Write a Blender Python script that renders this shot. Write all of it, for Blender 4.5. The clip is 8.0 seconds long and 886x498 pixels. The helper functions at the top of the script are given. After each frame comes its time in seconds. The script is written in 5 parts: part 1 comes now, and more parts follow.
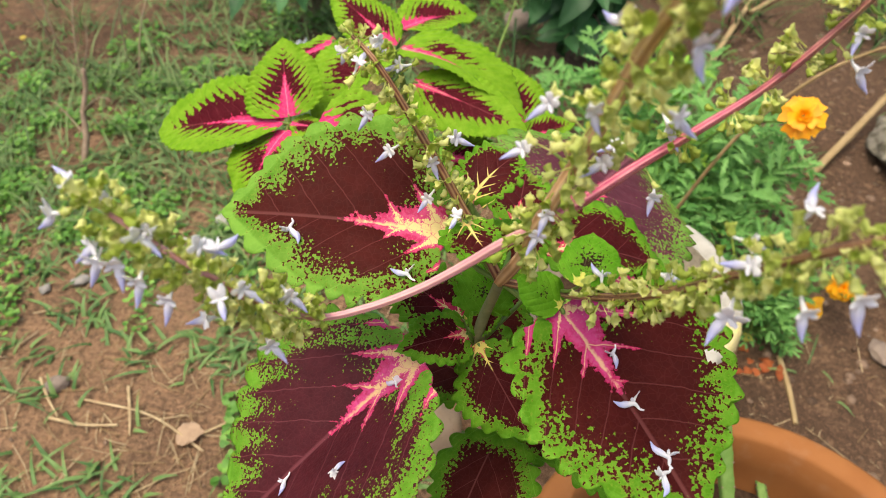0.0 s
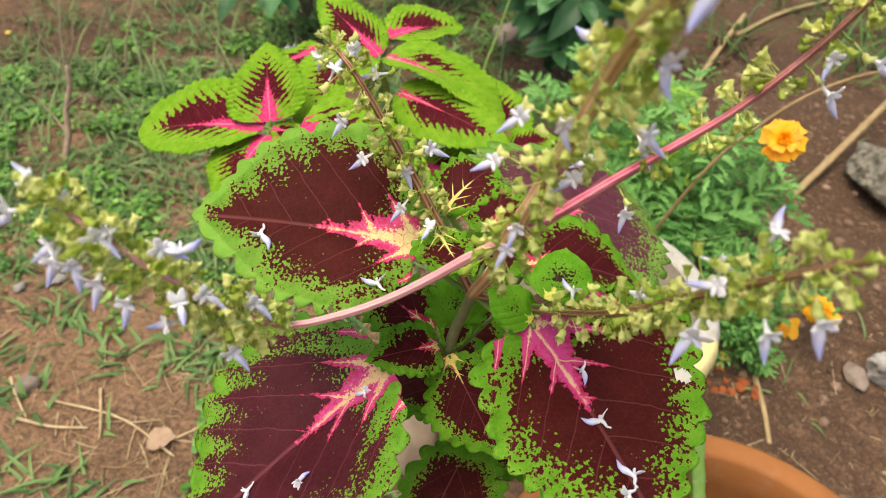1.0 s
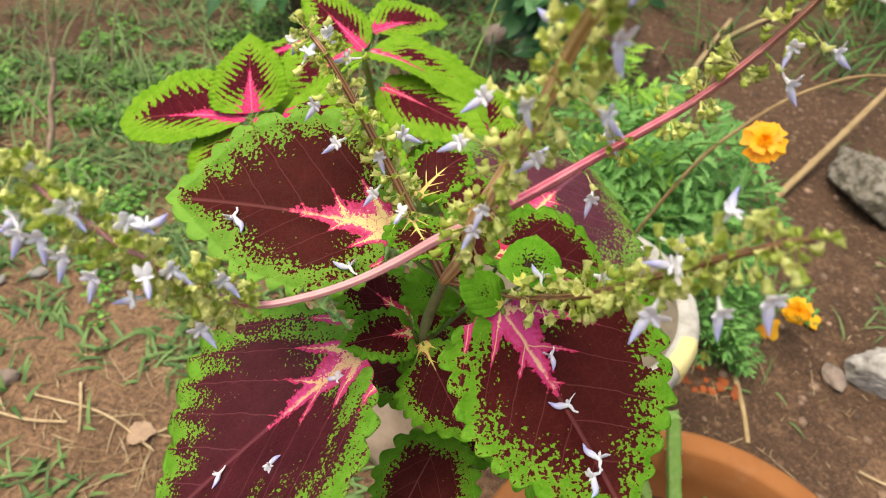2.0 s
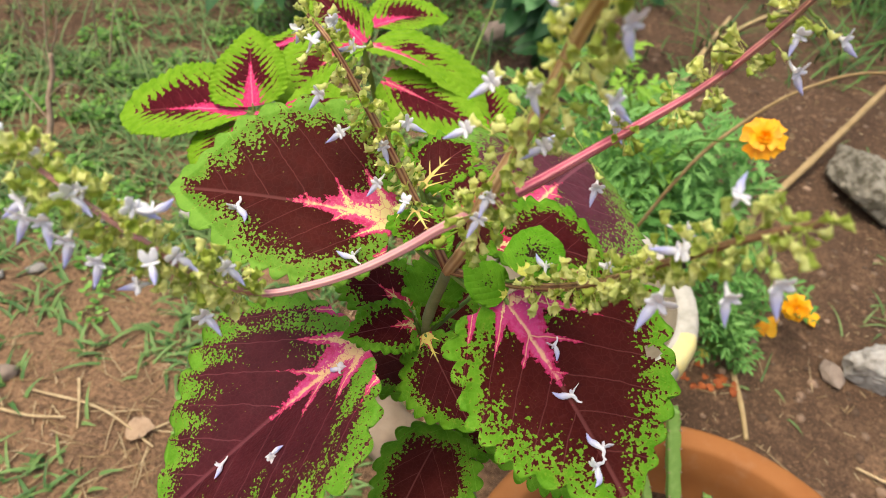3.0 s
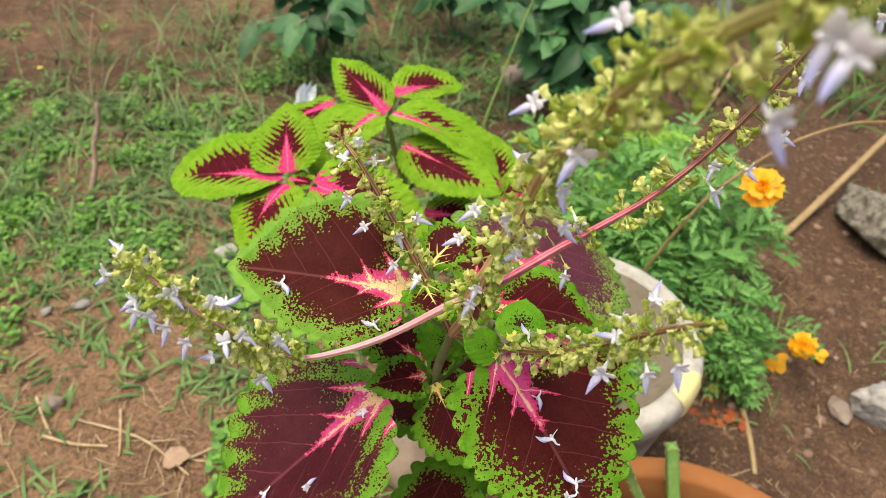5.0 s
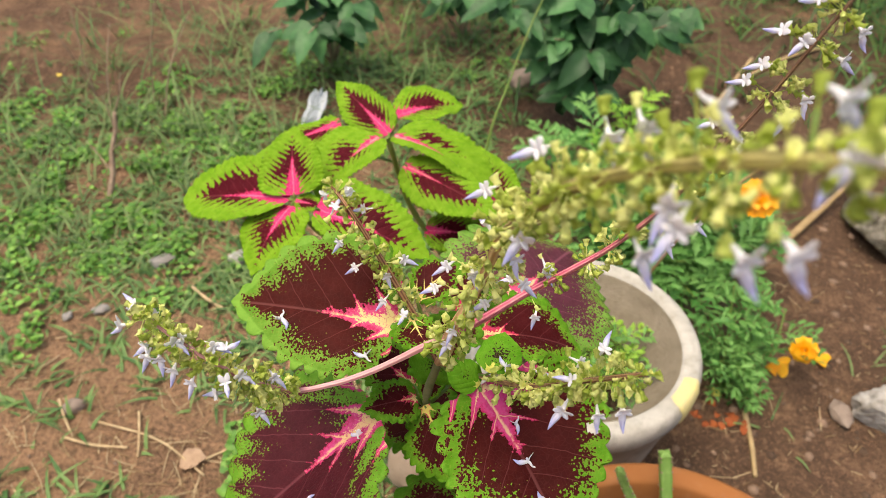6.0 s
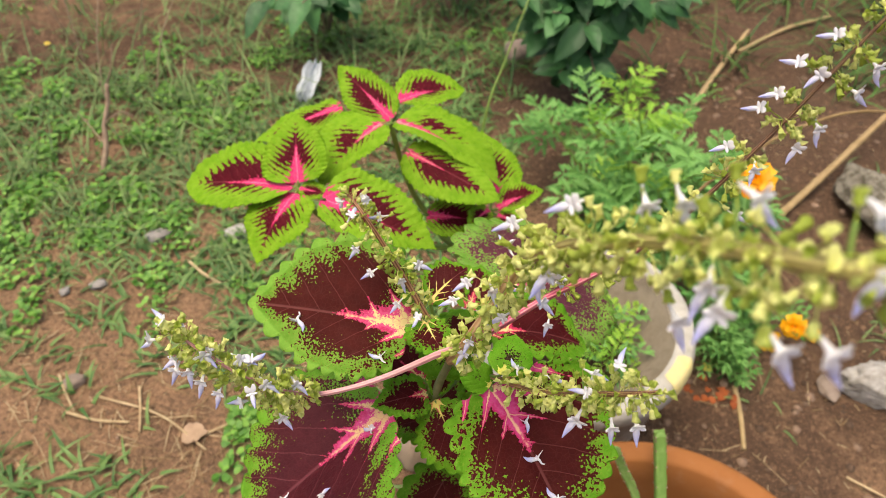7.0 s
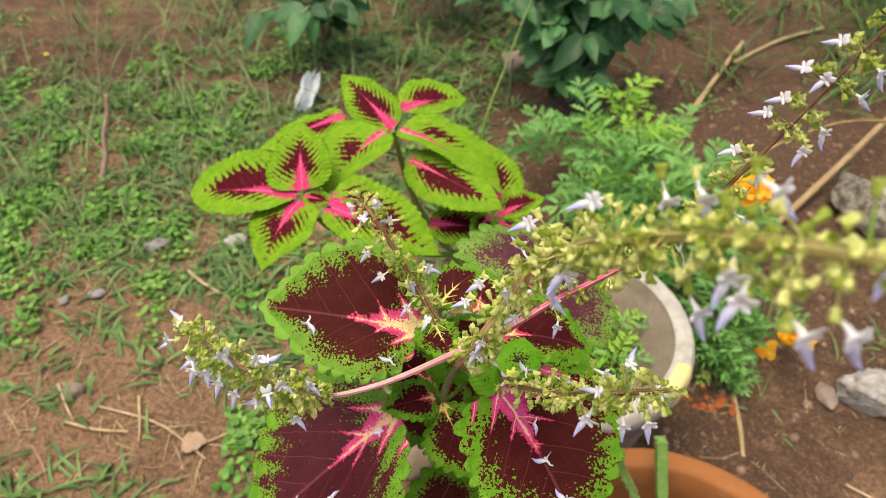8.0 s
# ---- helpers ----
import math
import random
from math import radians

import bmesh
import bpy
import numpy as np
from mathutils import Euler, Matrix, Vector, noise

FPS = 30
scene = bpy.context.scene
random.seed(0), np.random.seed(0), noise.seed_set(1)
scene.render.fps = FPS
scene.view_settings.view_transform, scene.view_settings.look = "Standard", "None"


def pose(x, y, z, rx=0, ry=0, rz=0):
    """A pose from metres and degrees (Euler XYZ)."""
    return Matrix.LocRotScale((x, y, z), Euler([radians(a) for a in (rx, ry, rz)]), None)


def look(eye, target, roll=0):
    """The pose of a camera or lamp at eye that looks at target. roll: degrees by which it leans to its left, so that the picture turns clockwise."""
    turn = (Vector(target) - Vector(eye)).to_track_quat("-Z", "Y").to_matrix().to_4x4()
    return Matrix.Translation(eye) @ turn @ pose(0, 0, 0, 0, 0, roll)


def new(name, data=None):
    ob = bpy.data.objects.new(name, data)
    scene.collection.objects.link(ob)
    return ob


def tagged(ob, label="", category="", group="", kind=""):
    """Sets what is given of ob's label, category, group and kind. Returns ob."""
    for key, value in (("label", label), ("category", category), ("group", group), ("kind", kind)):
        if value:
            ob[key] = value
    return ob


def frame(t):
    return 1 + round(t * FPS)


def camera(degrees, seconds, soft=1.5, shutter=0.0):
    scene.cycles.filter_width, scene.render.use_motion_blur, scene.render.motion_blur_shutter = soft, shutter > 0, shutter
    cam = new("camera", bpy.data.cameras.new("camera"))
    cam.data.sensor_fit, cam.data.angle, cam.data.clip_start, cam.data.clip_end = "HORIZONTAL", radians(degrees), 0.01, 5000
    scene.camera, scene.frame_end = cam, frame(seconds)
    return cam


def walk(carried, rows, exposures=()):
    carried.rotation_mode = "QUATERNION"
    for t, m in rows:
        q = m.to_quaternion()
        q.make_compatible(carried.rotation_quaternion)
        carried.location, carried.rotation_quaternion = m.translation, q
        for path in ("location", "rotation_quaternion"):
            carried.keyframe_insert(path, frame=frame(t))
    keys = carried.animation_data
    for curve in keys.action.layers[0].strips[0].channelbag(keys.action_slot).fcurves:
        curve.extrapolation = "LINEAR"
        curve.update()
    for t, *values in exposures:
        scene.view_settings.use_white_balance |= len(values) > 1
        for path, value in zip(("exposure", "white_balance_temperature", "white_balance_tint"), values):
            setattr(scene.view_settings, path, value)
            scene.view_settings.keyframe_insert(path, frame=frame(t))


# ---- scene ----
cam = camera(64.40, 8.0, 0.7)
PATH = [
    (0, (0.07203, 0.06473, 1.12597), (-0.10813, 1.45619, -0.29930), -2.308),
    (0.5, (0.07748, 0.06545, 1.12263), (-0.07575, 1.47001, -0.29289), -0.174),
    (1, (0.07747, 0.06721, 1.12444), (-0.06050, 1.48381, -0.28062), 0.777),
    (1.5, (0.08298, 0.06121, 1.12258), (-0.04062, 1.48234, -0.27925), 1.713),
    (1.7, (0.08640, 0.06057, 1.12224), (-0.02764, 1.48284, -0.27924), 2.053),
    (3, (0.08357, 0.05778, 1.11848), (-0.01488, 1.47785, -0.28640), 2.742),
    (3.5, (0.08495, 0.04727, 1.11781), (-0.01746, 1.45489, -0.29928), 2.442),
    (4, (0.08695, 0.03453, 1.14324), (-0.03894, 1.45202, -0.26205), 1.297),
    (4.5, (0.09046, 0.03024, 1.16264), (-0.04507, 1.45520, -0.23419), 0.690),
    (5, (0.09672, 0.02095, 1.19009), (-0.07786, 1.48587, -0.16029), 0.786),
    (5.2, (0.10069, 0.01731, 1.19773), (-0.08130, 1.48451, -0.14919), 0.545),
    (6.3, (0.11792, 0.01593, 1.24325), (-0.10424, 1.43556, -0.14791), -0.791),
    (6.5, (0.11610, 0.02047, 1.24701), (-0.07893, 1.41449, -0.17379), 0.205),
    (7, (0.10054, 0.02419, 1.25855), (-0.07991, 1.40688, -0.17519), 0.266),
    (7.5, (0.09656, 0.02271, 1.25833), (-0.06410, 1.40229, -0.18076), 1.131),
    (8, (0.09273, 0.01528, 1.26017), (-0.07759, 1.42137, -0.15189), 0.593),
]
walk(cam, [(t, look(eye, target, roll)) for t, eye, target, roll in PATH], [(0, 0.42, 7050, 7.5), (4.5, 0.42, 7050, 7.5), (5.5, 0.41, 7150, 9.5), (6.5, 0.40, 7280, 11), (7.5, 0.34, 7250, 10), (8, 0.32, 7230, 9.5)])

# The lens is held on the front plant; the nearest spike and the far ground fall out of focus.
cam.data.dof.use_dof = True
cam.data.dof.focus_distance = 0.39
cam.data.dof.aperture_fstop = 13.0

# ---- light: a bright overcast morning ----
world = bpy.data.worlds.new("overcast_sky")
scene.world = world
world.use_nodes = True
wn = world.node_tree
sky = wn.nodes.new("ShaderNodeTexSky")
sky.sky_type = "NISHITA"
sky.sun_disc = False
sky.sun_elevation, sky.sun_rotation = radians(78), radians(-118)
sky.air_density, sky.dust_density, sky.ozone_density = 1.0, 6.0, 0.6
wn.links.new(sky.outputs[0], wn.nodes["Background"].inputs[0])
wn.nodes["Background"].inputs[1].default_value = 0.15
sun = new("sun", bpy.data.lights.new("sun", "SUN"))
sun.data.energy, sun.data.angle, sun.data.color = 1.55, radians(40), (1.0, 0.96, 0.88)
sun.matrix_world = look((-1.5, -0.8, 8), (0, 0, 0))


# ---- materials ----
class Nodes:
    """Short hand for a node material."""

    def __init__(self, name, rough=0.6, spec=0.5):
        self.mat = bpy.data.materials.new(name)
        self.mat.use_nodes = True
        self.t = self.mat.node_tree
        self.b = self.t.nodes["Principled BSDF"]
        self.b.inputs["Roughness"].default_value = rough
        self.b.inputs["Specular IOR Level"].default_value = spec

    def add(self, kind, out=0, operation="", clamp=False, feature="", attribute="", **ins):
        n = self.t.nodes.new("ShaderNode" + kind)
        if operation:
            n.operation = operation
        if clamp:
            n.use_clamp = True
        if feature:
            n.feature = feature
        if attribute:
            n.attribute_name = attribute
        for k, v in ins.items():
            self.put(n.inputs[int(k[1:])] if k[0] == "i" and k[1:].isdigit() else n.inputs[k], v)
        return n.outputs[out]

    def put(self, socket, v):
        if isinstance(v, bpy.types.NodeSocket):
            self.t.links.new(v, socket)
        else:
            socket.default_value = v

    def m(self, op, a, b=0.0, c=0.0, clamp=False):
        return self.add("Math", operation=op, clamp=clamp, i0=a, i1=b, i2=c)

    def place(self):
        return self.add("TexCoord", out=3)

    def noise(self, scale, detail=3.0, rough=0.55, vec=None, out=0):
        return self.add("TexNoise", out=out, Vector=vec or self.place(), Scale=scale, Detail=detail, Roughness=rough)

    def voronoi(self, scale, vec=None, feature="F1", out=0):
        return self.add("TexVoronoi", out=out, feature=feature, Vector=vec or self.place(), Scale=scale)

    def mix(self, f, a, b):
        n = self.t.nodes.new("ShaderNodeMix")
        n.data_type = "RGBA"
        self.put(n.inputs[0], f)
        for k, v in ((6, a), (7, b)):
            self.put(n.inputs[k], v if isinstance(v, bpy.types.NodeSocket) else (*v, 1.0))
        return n.outputs[2]

    def span(self, x, lo, hi, a=0.0, b=1.0):
        n = self.t.nodes.new("ShaderNodeMapRange")
        for k, v in zip(range(5), (x, lo, hi, a, b)):
            self.put(n.inputs[k], v)
        return n.outputs[0]

    def attr(self, name):
        return self.add("Attribute", out=2, attribute=name)

    def rand(self):
        return self.add("ObjectInfo", out=5)

    def island(self):
        return self.add("NewGeometry", out=8)

    def bump(self, h, dist=0.001, strength=0.6):
        self.put(self.b.inputs["Normal"], self.add("Bump", Height=h, Distance=dist, Strength=strength))

    def done(self, colour, rough=None):
        self.put(self.b.inputs["Base Color"], colour if isinstance(colour, bpy.types.NodeSocket) else (*colour, 1.0))
        if rough is not None:
            self.put(self.b.inputs["Roughness"], rough)
        return self.mat


def coleus_material(name, green, green2, dark, edge, speck, feather, pink_len, pink_wide, cream, veins=5.5, trans=0.12, gloss=0.06, pale=(0.82, 0.66, 0.30), hot=(0.70, 0.085, 0.22), arms=1.05, grain=1.0, reach=0.8, ribs=0.45, star=0.0, wander=0.03):
    """A coleus leaf: green margin, dark centre broken into specks at its edge, pink and cream along the base of the veins."""
    g = Nodes(name, 0.5, gloss)
    u, v, mg, vn = g.attr("along"), g.attr("across"), g.attr("margin"), g.attr("vein")
    a = g.m("ABSOLUTE", v)
    low = g.noise(60, 3)
    phase = g.m("FRACT", g.m("MULTIPLY", g.m("ADD", vn, g.m("MULTIPLY", g.m("SUBTRACT", g.noise(95, 2), 0.5), wander)), veins))
    tri = g.m("MULTIPLY", g.m("ABSOLUTE", g.m("SUBTRACT", phase, 0.5)), 2.0)
    near = g.m("POWER", tri, 2.0)
    cell = g.add("SeparateXYZ", out=0, Vector=g.voronoi(560 * grain, out=1))
    cell2 = g.add("SeparateXYZ", out=0, Vector=g.voronoi(1150 * grain, out=1))
    maze = g.noise(500 * grain, 1.2)
    broken = g.m("ADD", g.m("MULTIPLY", g.m("SUBTRACT", cell, 0.5), 0.34), g.m("MULTIPLY", g.m("SUBTRACT", cell2, 0.5), 0.14))
    broken = g.m("ADD", broken, g.m("MULTIPLY", g.m("SUBTRACT", maze, 0.5), 1.7))
    patch = g.span(g.noise(48, 2), 0.36, 0.64, 0.45, 1.25)
    field = g.m("ADD", mg, g.m("MULTIPLY", g.m("SUBTRACT", low, 0.5), 0.34))
    field = g.m("ADD", field, g.m("MULTIPLY", g.m("SUBTRACT", near, 0.33), feather))
    field = g.m("ADD", field, g.m("MULTIPLY", g.m("MULTIPLY", broken, patch), speck))
    darkm = g.span(field, edge - 0.018, edge + 0.018)
    leafgreen = g.mix(g.span(g.noise(90, 3), 0.35, 0.65), green, green2)
    fine = g.span(g.voronoi(330, feature="DISTANCE_TO_EDGE"), 0.02, 0.10, 0.14, 0.0)
    leafgreen = g.mix(g.m("MAXIMUM", fine, g.span(tri, 0.93, 0.99, 0.0, ribs)), leafgreen, tuple(min(1.0, c * 1.4 + 0.02) for c in green2))
    leafgreen = g.mix(g.span(mg, 0.0, 0.03, 0.35 if ribs > 0.2 else 0.0, 0.0), leafgreen, tuple(min(1.0, c * 1.5 + 0.03) for c in green2))
    purple = tuple(c * 1.35 + 0.001 for c in dark)
    deep = g.mix(g.span(g.noise(70, 4), 0.4, 0.7), dark, purple)
    deep = g.mix(g.span(g.voronoi(300, feature="DISTANCE_TO_EDGE"), 0.015, 0.07, 0.22, 0.0), deep, tuple(c * 1.9 + 0.012 for c in dark))
    vein = g.span(tri, 0.945, 0.99, 0.0, 0.6)
    rib = g.span(a, 0.008, 0.022, 0.85, 0.0)
    deep = g.mix(g.m("MAXIMUM", vein, rib), deep, tuple(c * 2.4 + 0.028 for c in dark))
    rimgreen = g.span(field, edge - 0.10, edge - 0.015, 0.0, 0.35 if ribs > 0.2 else 0.1)
    leafgreen = g.mix(rimgreen, leafgreen, tuple(0.55 * x + 0.45 * y for x, y in zip(green2, (0.50, 0.46, 0.08))))
    col = g.mix(darkm, leafgreen, deep)
    # a few stray flecks of green inside the dark centre
    fleck = g.m("MULTIPLY", g.span(g.voronoi(210), 0.06, 0.10, 1.0, 0.0), g.span(g.add("SeparateXYZ", out=1, Vector=g.voronoi(210, out=1)), 0.80, 0.82, 0.0, 0.55))
    col = g.mix(g.m("MULTIPLY", fleck, darkm), col, tuple(0.5 * x + 0.5 * y for x, y in zip(green2, (0.45, 0.30, 0.10))))
    if pink_len > 0:
        fall = g.m("SUBTRACT", 1.0, g.m("DIVIDE", u, pink_len))
        core = g.m("SUBTRACT", fall, g.m("MULTIPLY", a, 1.9 / pink_wide))
        arm = g.m("SUBTRACT", g.m("MULTIPLY", fall, 1.1), g.m("MULTIPLY", a, reach / pink_wide))
        arm = g.m("ADD", arm, g.m("MULTIPLY", g.m("SUBTRACT", g.m("POWER", tri, 1.3), 1.0), arms))
        p = g.m("MAXIMUM", core, arm)
        p = g.m("ADD", p, g.m("MULTIPLY", g.m("SUBTRACT", low, 0.5), 0.55))
        p = g.m("ADD", p, g.m("ADD", g.m("MULTIPLY", g.m("SUBTRACT", g.noise(300, 2), 0.5), 0.5), g.m("MULTIPLY", g.m("SUBTRACT", cell, 0.5), 0.16)))
        pm = g.span(p, 0.0, 0.05)
        pink = g.mix(g.span(p, 0.0, 0.26), (0.50, 0.016, 0.085), hot)
        pink = g.mix(g.span(g.noise(170, 3), 0.48, 0.66, 0.0, 0.75), pink, (0.52, 0.022, 0.11))
        pink = g.mix(g.span(cell2, 0.55, 0.95, 0.0, 0.4), pink, tuple(min(1.0, 0.75 * c + 0.10) for c in hot))
        pink = g.mix(g.span(tri, 0.86, 0.985, 0.0, 0.5), pink, (0.46, 0.02, 0.07))
        col = g.mix(pm, col, pink)
        c = g.m("ADD", g.m("SUBTRACT", p, cream), g.m("ADD", g.m("MULTIPLY", g.m("SUBTRACT", cell2, 0.5), 0.22), g.m("MULTIPLY", g.m("SUBTRACT", maze, 0.5), 0.45)))
        c = g.m("ADD", c, g.m("MULTIPLY", g.m("SUBTRACT", near, 0.3), 0.22))
        crack = g.span(g.voronoi(250, feature="DISTANCE_TO_EDGE"), 0.010, 0.045, 0.25, 1.0)
        bent = g.m("ABSOLUTE", g.m("ADD", v, g.m("MULTIPLY", g.m("SUBTRACT", g.noise(210, 2), 0.5), 0.06)))
        lines = g.m("MULTIPLY", g.m("MAXIMUM", g.span(bent, 0.006, 0.022, 0.85, 0.0), g.span(tri, 0.945, 0.985, 0.0, 0.75)), g.span(p, 0.10, 0.30))
        cm = g.m("MAXIMUM", lines, g.m("MULTIPLY", g.span(c, 0.0, 0.06), crack))
        col = g.mix(cm, col, pale)
        if star > 0:
            # pale veins that spread from the base like a star
            ray = g.m("SUBTRACT", star, g.m("ADD", u, g.m("MULTIPLY", a, 0.55)))
            ray = g.m("MAXIMUM", g.span(g.m("SUBTRACT", a, g.m("MULTIPLY", ray, 0.14)), -0.01, 0.02, 1.0, 0.0), g.span(g.m("ADD", tri, g.m("MULTIPLY", ray, 0.35)), 0.93, 0.99))
            ray = g.m("MULTIPLY", ray, g.span(g.m("ADD", g.m("SUBTRACT", star, g.m("ADD", u, g.m("MULTIPLY", a, 0.55))), g.m("MULTIPLY", g.m("SUBTRACT", g.noise(300, 2), 0.5), 0.25)), 0.0, 0.06))
            col = g.mix(ray, col, pale)
    g.bump(g.m("ADD", g.m("MULTIPLY", near, -0.7), g.m("ADD", g.m("MULTIPLY", g.noise(700, 2), 0.5), g.m("MULTIPLY", g.voronoi(300, feature="DISTANCE_TO_EDGE"), 0.35))), 0.0010, 0.6)
    mat = g.done(col, g.span(g.noise(300, 2), 0.35, 0.65, 0.46, 0.60))
    # thin blades let some light through
    tr = g.add("BsdfTranslucent", Color=col)
    mixer = g.t.nodes.new("ShaderNodeMixShader")
    mixer.inputs[0].default_value = trans
    out = g.t.nodes["Material Output"]
    g.t.links.new(g.b.outputs[0], mixer.inputs[1])
    g.t.links.new(tr, mixer.inputs[2])
    g.t.links.new(mixer.outputs[0], out.inputs[0])
    return mat


def plant_material(name, c1, c2, rough=0.55, scale=120, by="object", trans=0.15, spread=0.35):
    """Plain green leaves or stems that vary from piece to piece."""
    g = Nodes(name, rough, 0.4)
    r = g.rand() if by == "object" else g.island()
    n = g.m("ADD", g.m("MULTIPLY", g.noise(scale, 3), 1.0), g.m("MULTIPLY", g.m("SUBTRACT", r, 0.5), spread * 2))
    col = g.mix(g.span(n, 0.2, 0.8), c1, c2)
    g.bump(g.noise(scale * 6, 2), 0.0008, 0.5)
    g.done(col)
    if trans > 0:
        tr = g.add("BsdfTranslucent", Color=col)
        mixer = g.t.nodes.new("ShaderNodeMixShader")
        mixer.inputs[0].default_value = trans
        g.t.links.new(g.b.outputs[0], mixer.inputs[1])
        g.t.links.new(tr, mixer.inputs[2])
        g.t.links.new(mixer.outputs[0], g.t.nodes["Material Output"].inputs[0])
    return g.mat


def stem_material(name, c1, c2, rough=0.42, tip=None):
    """A grooved stem: darker and paler stripes run along it; it may turn to another colour towards its tip."""
    g = Nodes(name, rough, 0.35)
    w = g.m("MULTIPLY", g.m("ADD", g.attr("around"), g.m("MULTIPLY", g.noise(60, 2), 0.04)), 6.2832 * 6)
    stripe = g.m("ADD", g.m("MULTIPLY", g.m("SINE", w), 0.45), 0.5)
    f = g.m("ADD", stripe, g.m("MULTIPLY", g.m("SUBTRACT", g.noise(110, 3), 0.5), 0.9), clamp=True)
    col = g.mix(f, c1, c2)
    if tip:
        col = g.mix(g.span(g.attr("rise"), 0.35, 0.62), col, g.mix(f, *tip))
    g.bump(stripe, 0.0004, 0.8)
    return g.done(col)


def stone_material(name, c1, c2, scale=60, rough=0.85, depth=0.003, blotch=(0.3, 0.7)):
    g = Nodes(name, rough, 0.3)
    n = g.noise(scale, 6, 0.65)
    col = g.mix(g.span(n, *blotch), c1, c2)
    col = g.mix(g.span(g.noise(scale * 5, 3), 0.6, 0.75, 0.0, 0.5), col, tuple(c * 0.5 for c in c1))
    g.bump(g.m("ADD", n, g.m("MULTIPLY", g.noise(scale * 8, 3), 0.4)), depth, 0.8)
    return g.done(col)


def soil_material(name, dry, damp, dark):
    g = Nodes(name, 0.95, 0.15)
    big, mid, fine, grit = g.noise(2.2, 4), g.noise(14, 5, 0.6), g.noise(95, 6, 0.7), g.voronoi(260)
    # the soil is damper and darker towards the east
    damp_and_shade = g.span(g.m("ADD", g.add("SeparateXYZ", out=0, Vector=g.place()), g.m("MULTIPLY", g.m("SUBTRACT", g.noise(0.7, 2), 0.5), 1.6)), -0.5, 0.6, 0.12, -0.10)
    # shade over the back of the bed is painted in, with the damp colour
    damp_and_shade = g.m("ADD", damp_and_shade, g.span(g.m("ADD", g.add("SeparateXYZ", out=1, Vector=g.place()), g.m("MULTIPLY", g.m("SUBTRACT", g.noise(0.5, 2), 0.5), 1.2)), 1.3, 2.1, 0.0, -0.26))
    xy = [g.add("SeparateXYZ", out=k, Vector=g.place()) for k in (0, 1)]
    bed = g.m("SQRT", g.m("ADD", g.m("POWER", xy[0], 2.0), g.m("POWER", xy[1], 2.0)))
    damp_and_shade = g.m("MULTIPLY", damp_and_shade, g.span(g.m("ADD", bed, g.noise(1.1, 3)), 2.4, 4.2, 1.0, 0.0))
    col = g.mix(g.span(g.m("ADD", damp_and_shade, g.m("ADD", g.m("MULTIPLY", big, 0.6), g.m("MULTIPLY", mid, 0.4))), 0.38, 0.62), damp, dry)
    col = g.mix(g.span(fine, 0.42, 0.62, 0.0, 0.7), col, dark)
    col = g.mix(g.span(g.noise(45, 3), 0.58, 0.72, 0.0, 0.35), col, tuple(min(1, c * 1.5) for c in dry))
    col = g.mix(g.span(g.noise(210, 4, 0.7), 0.56, 0.70, 0.0, 0.5), col, tuple(min(1, c * 1.6) for c in dry))
    col = g.mix(g.span(grit, 0.0, 0.20, 0.5, 0.0), col, tuple(min(1, c * 1.7) for c in dry))
    h = g.m("ADD", g.m("MULTIPLY", fine, 1.0), g.m("ADD", g.m("MULTIPLY", mid, 1.5), g.m("MULTIPLY", grit, 0.25)))
    g.bump(h, 0.016, 1.0)
    return g.done(col)


def corolla_material():
    """White throat and upper lip, lilac towards the end of the lower lip."""
    g = Nodes("corolla_lilac", 0.4, 0.4)
    y = g.add("SeparateXYZ", out=1, Vector=g.place())
    col = g.mix(g.span(g.m("ADD", y, g.m("MULTIPLY", g.noise(400, 2), 0.002)), 0.0060, 0.0105), (0.97, 0.97, 0.98), (0.55, 0.57, 0.93))
    col = g.mix(g.m("MULTIPLY", g.rand(), 0.18), col, (0.72, 0.72, 0.95))
    g.done(col)
    tr = g.add("BsdfTranslucent", Color=col)
    mixer = g.t.nodes.new("ShaderNodeMixShader")
    mixer.inputs[0].default_value = 0.3
    g.t.links.new(g.b.outputs[0], mixer.inputs[1])
    g.t.links.new(tr, mixer.inputs[2])
    g.t.links.new(mixer.outputs[0], g.t.nodes["Material Output"].inputs[0])
    return g.mat


MAROON = (0.051, 0.0062, 0.0047)
GREEN_A, GREEN_B = (0.074, 0.222, 0.009), (0.128, 0.310, 0.020)
LIME_A, LIME_B = (0.150, 0.335, 0.013), (0.230, 0.425, 0.028)
LEAF_BIG = coleus_material("coleus_leaf_maroon", (0.090, 0.235, 0.017), (0.16, 0.325, 0.038), MAROON, 0.195, 0.56, 0.14, 0.47, 0.47, 0.42, grain=1.3)
LEAF_BIG_B = coleus_material("coleus_leaf_maroon_lower", (0.080, 0.235, 0.010), (0.14, 0.33, 0.025), (0.056, 0.0062, 0.0100), 0.165, 0.58, 0.24, 0.44, 0.38, 0.50, gloss=0.16, reach=0.60, arms=1.05, grain=1.25, hot=(0.68, 0.068, 0.25), pale=(0.82, 0.56, 0.28))
LEAF_BIG_C = coleus_material("coleus_leaf_maroon_broad", GREEN_A, GREEN_B, (0.051, 0.0060, 0.0050), 0.170, 0.60, 0.14, 0.46, 0.46, 0.78, hot=(0.66, 0.068, 0.24), pale=(0.84, 0.56, 0.32), reach=0.50, arms=1.25)
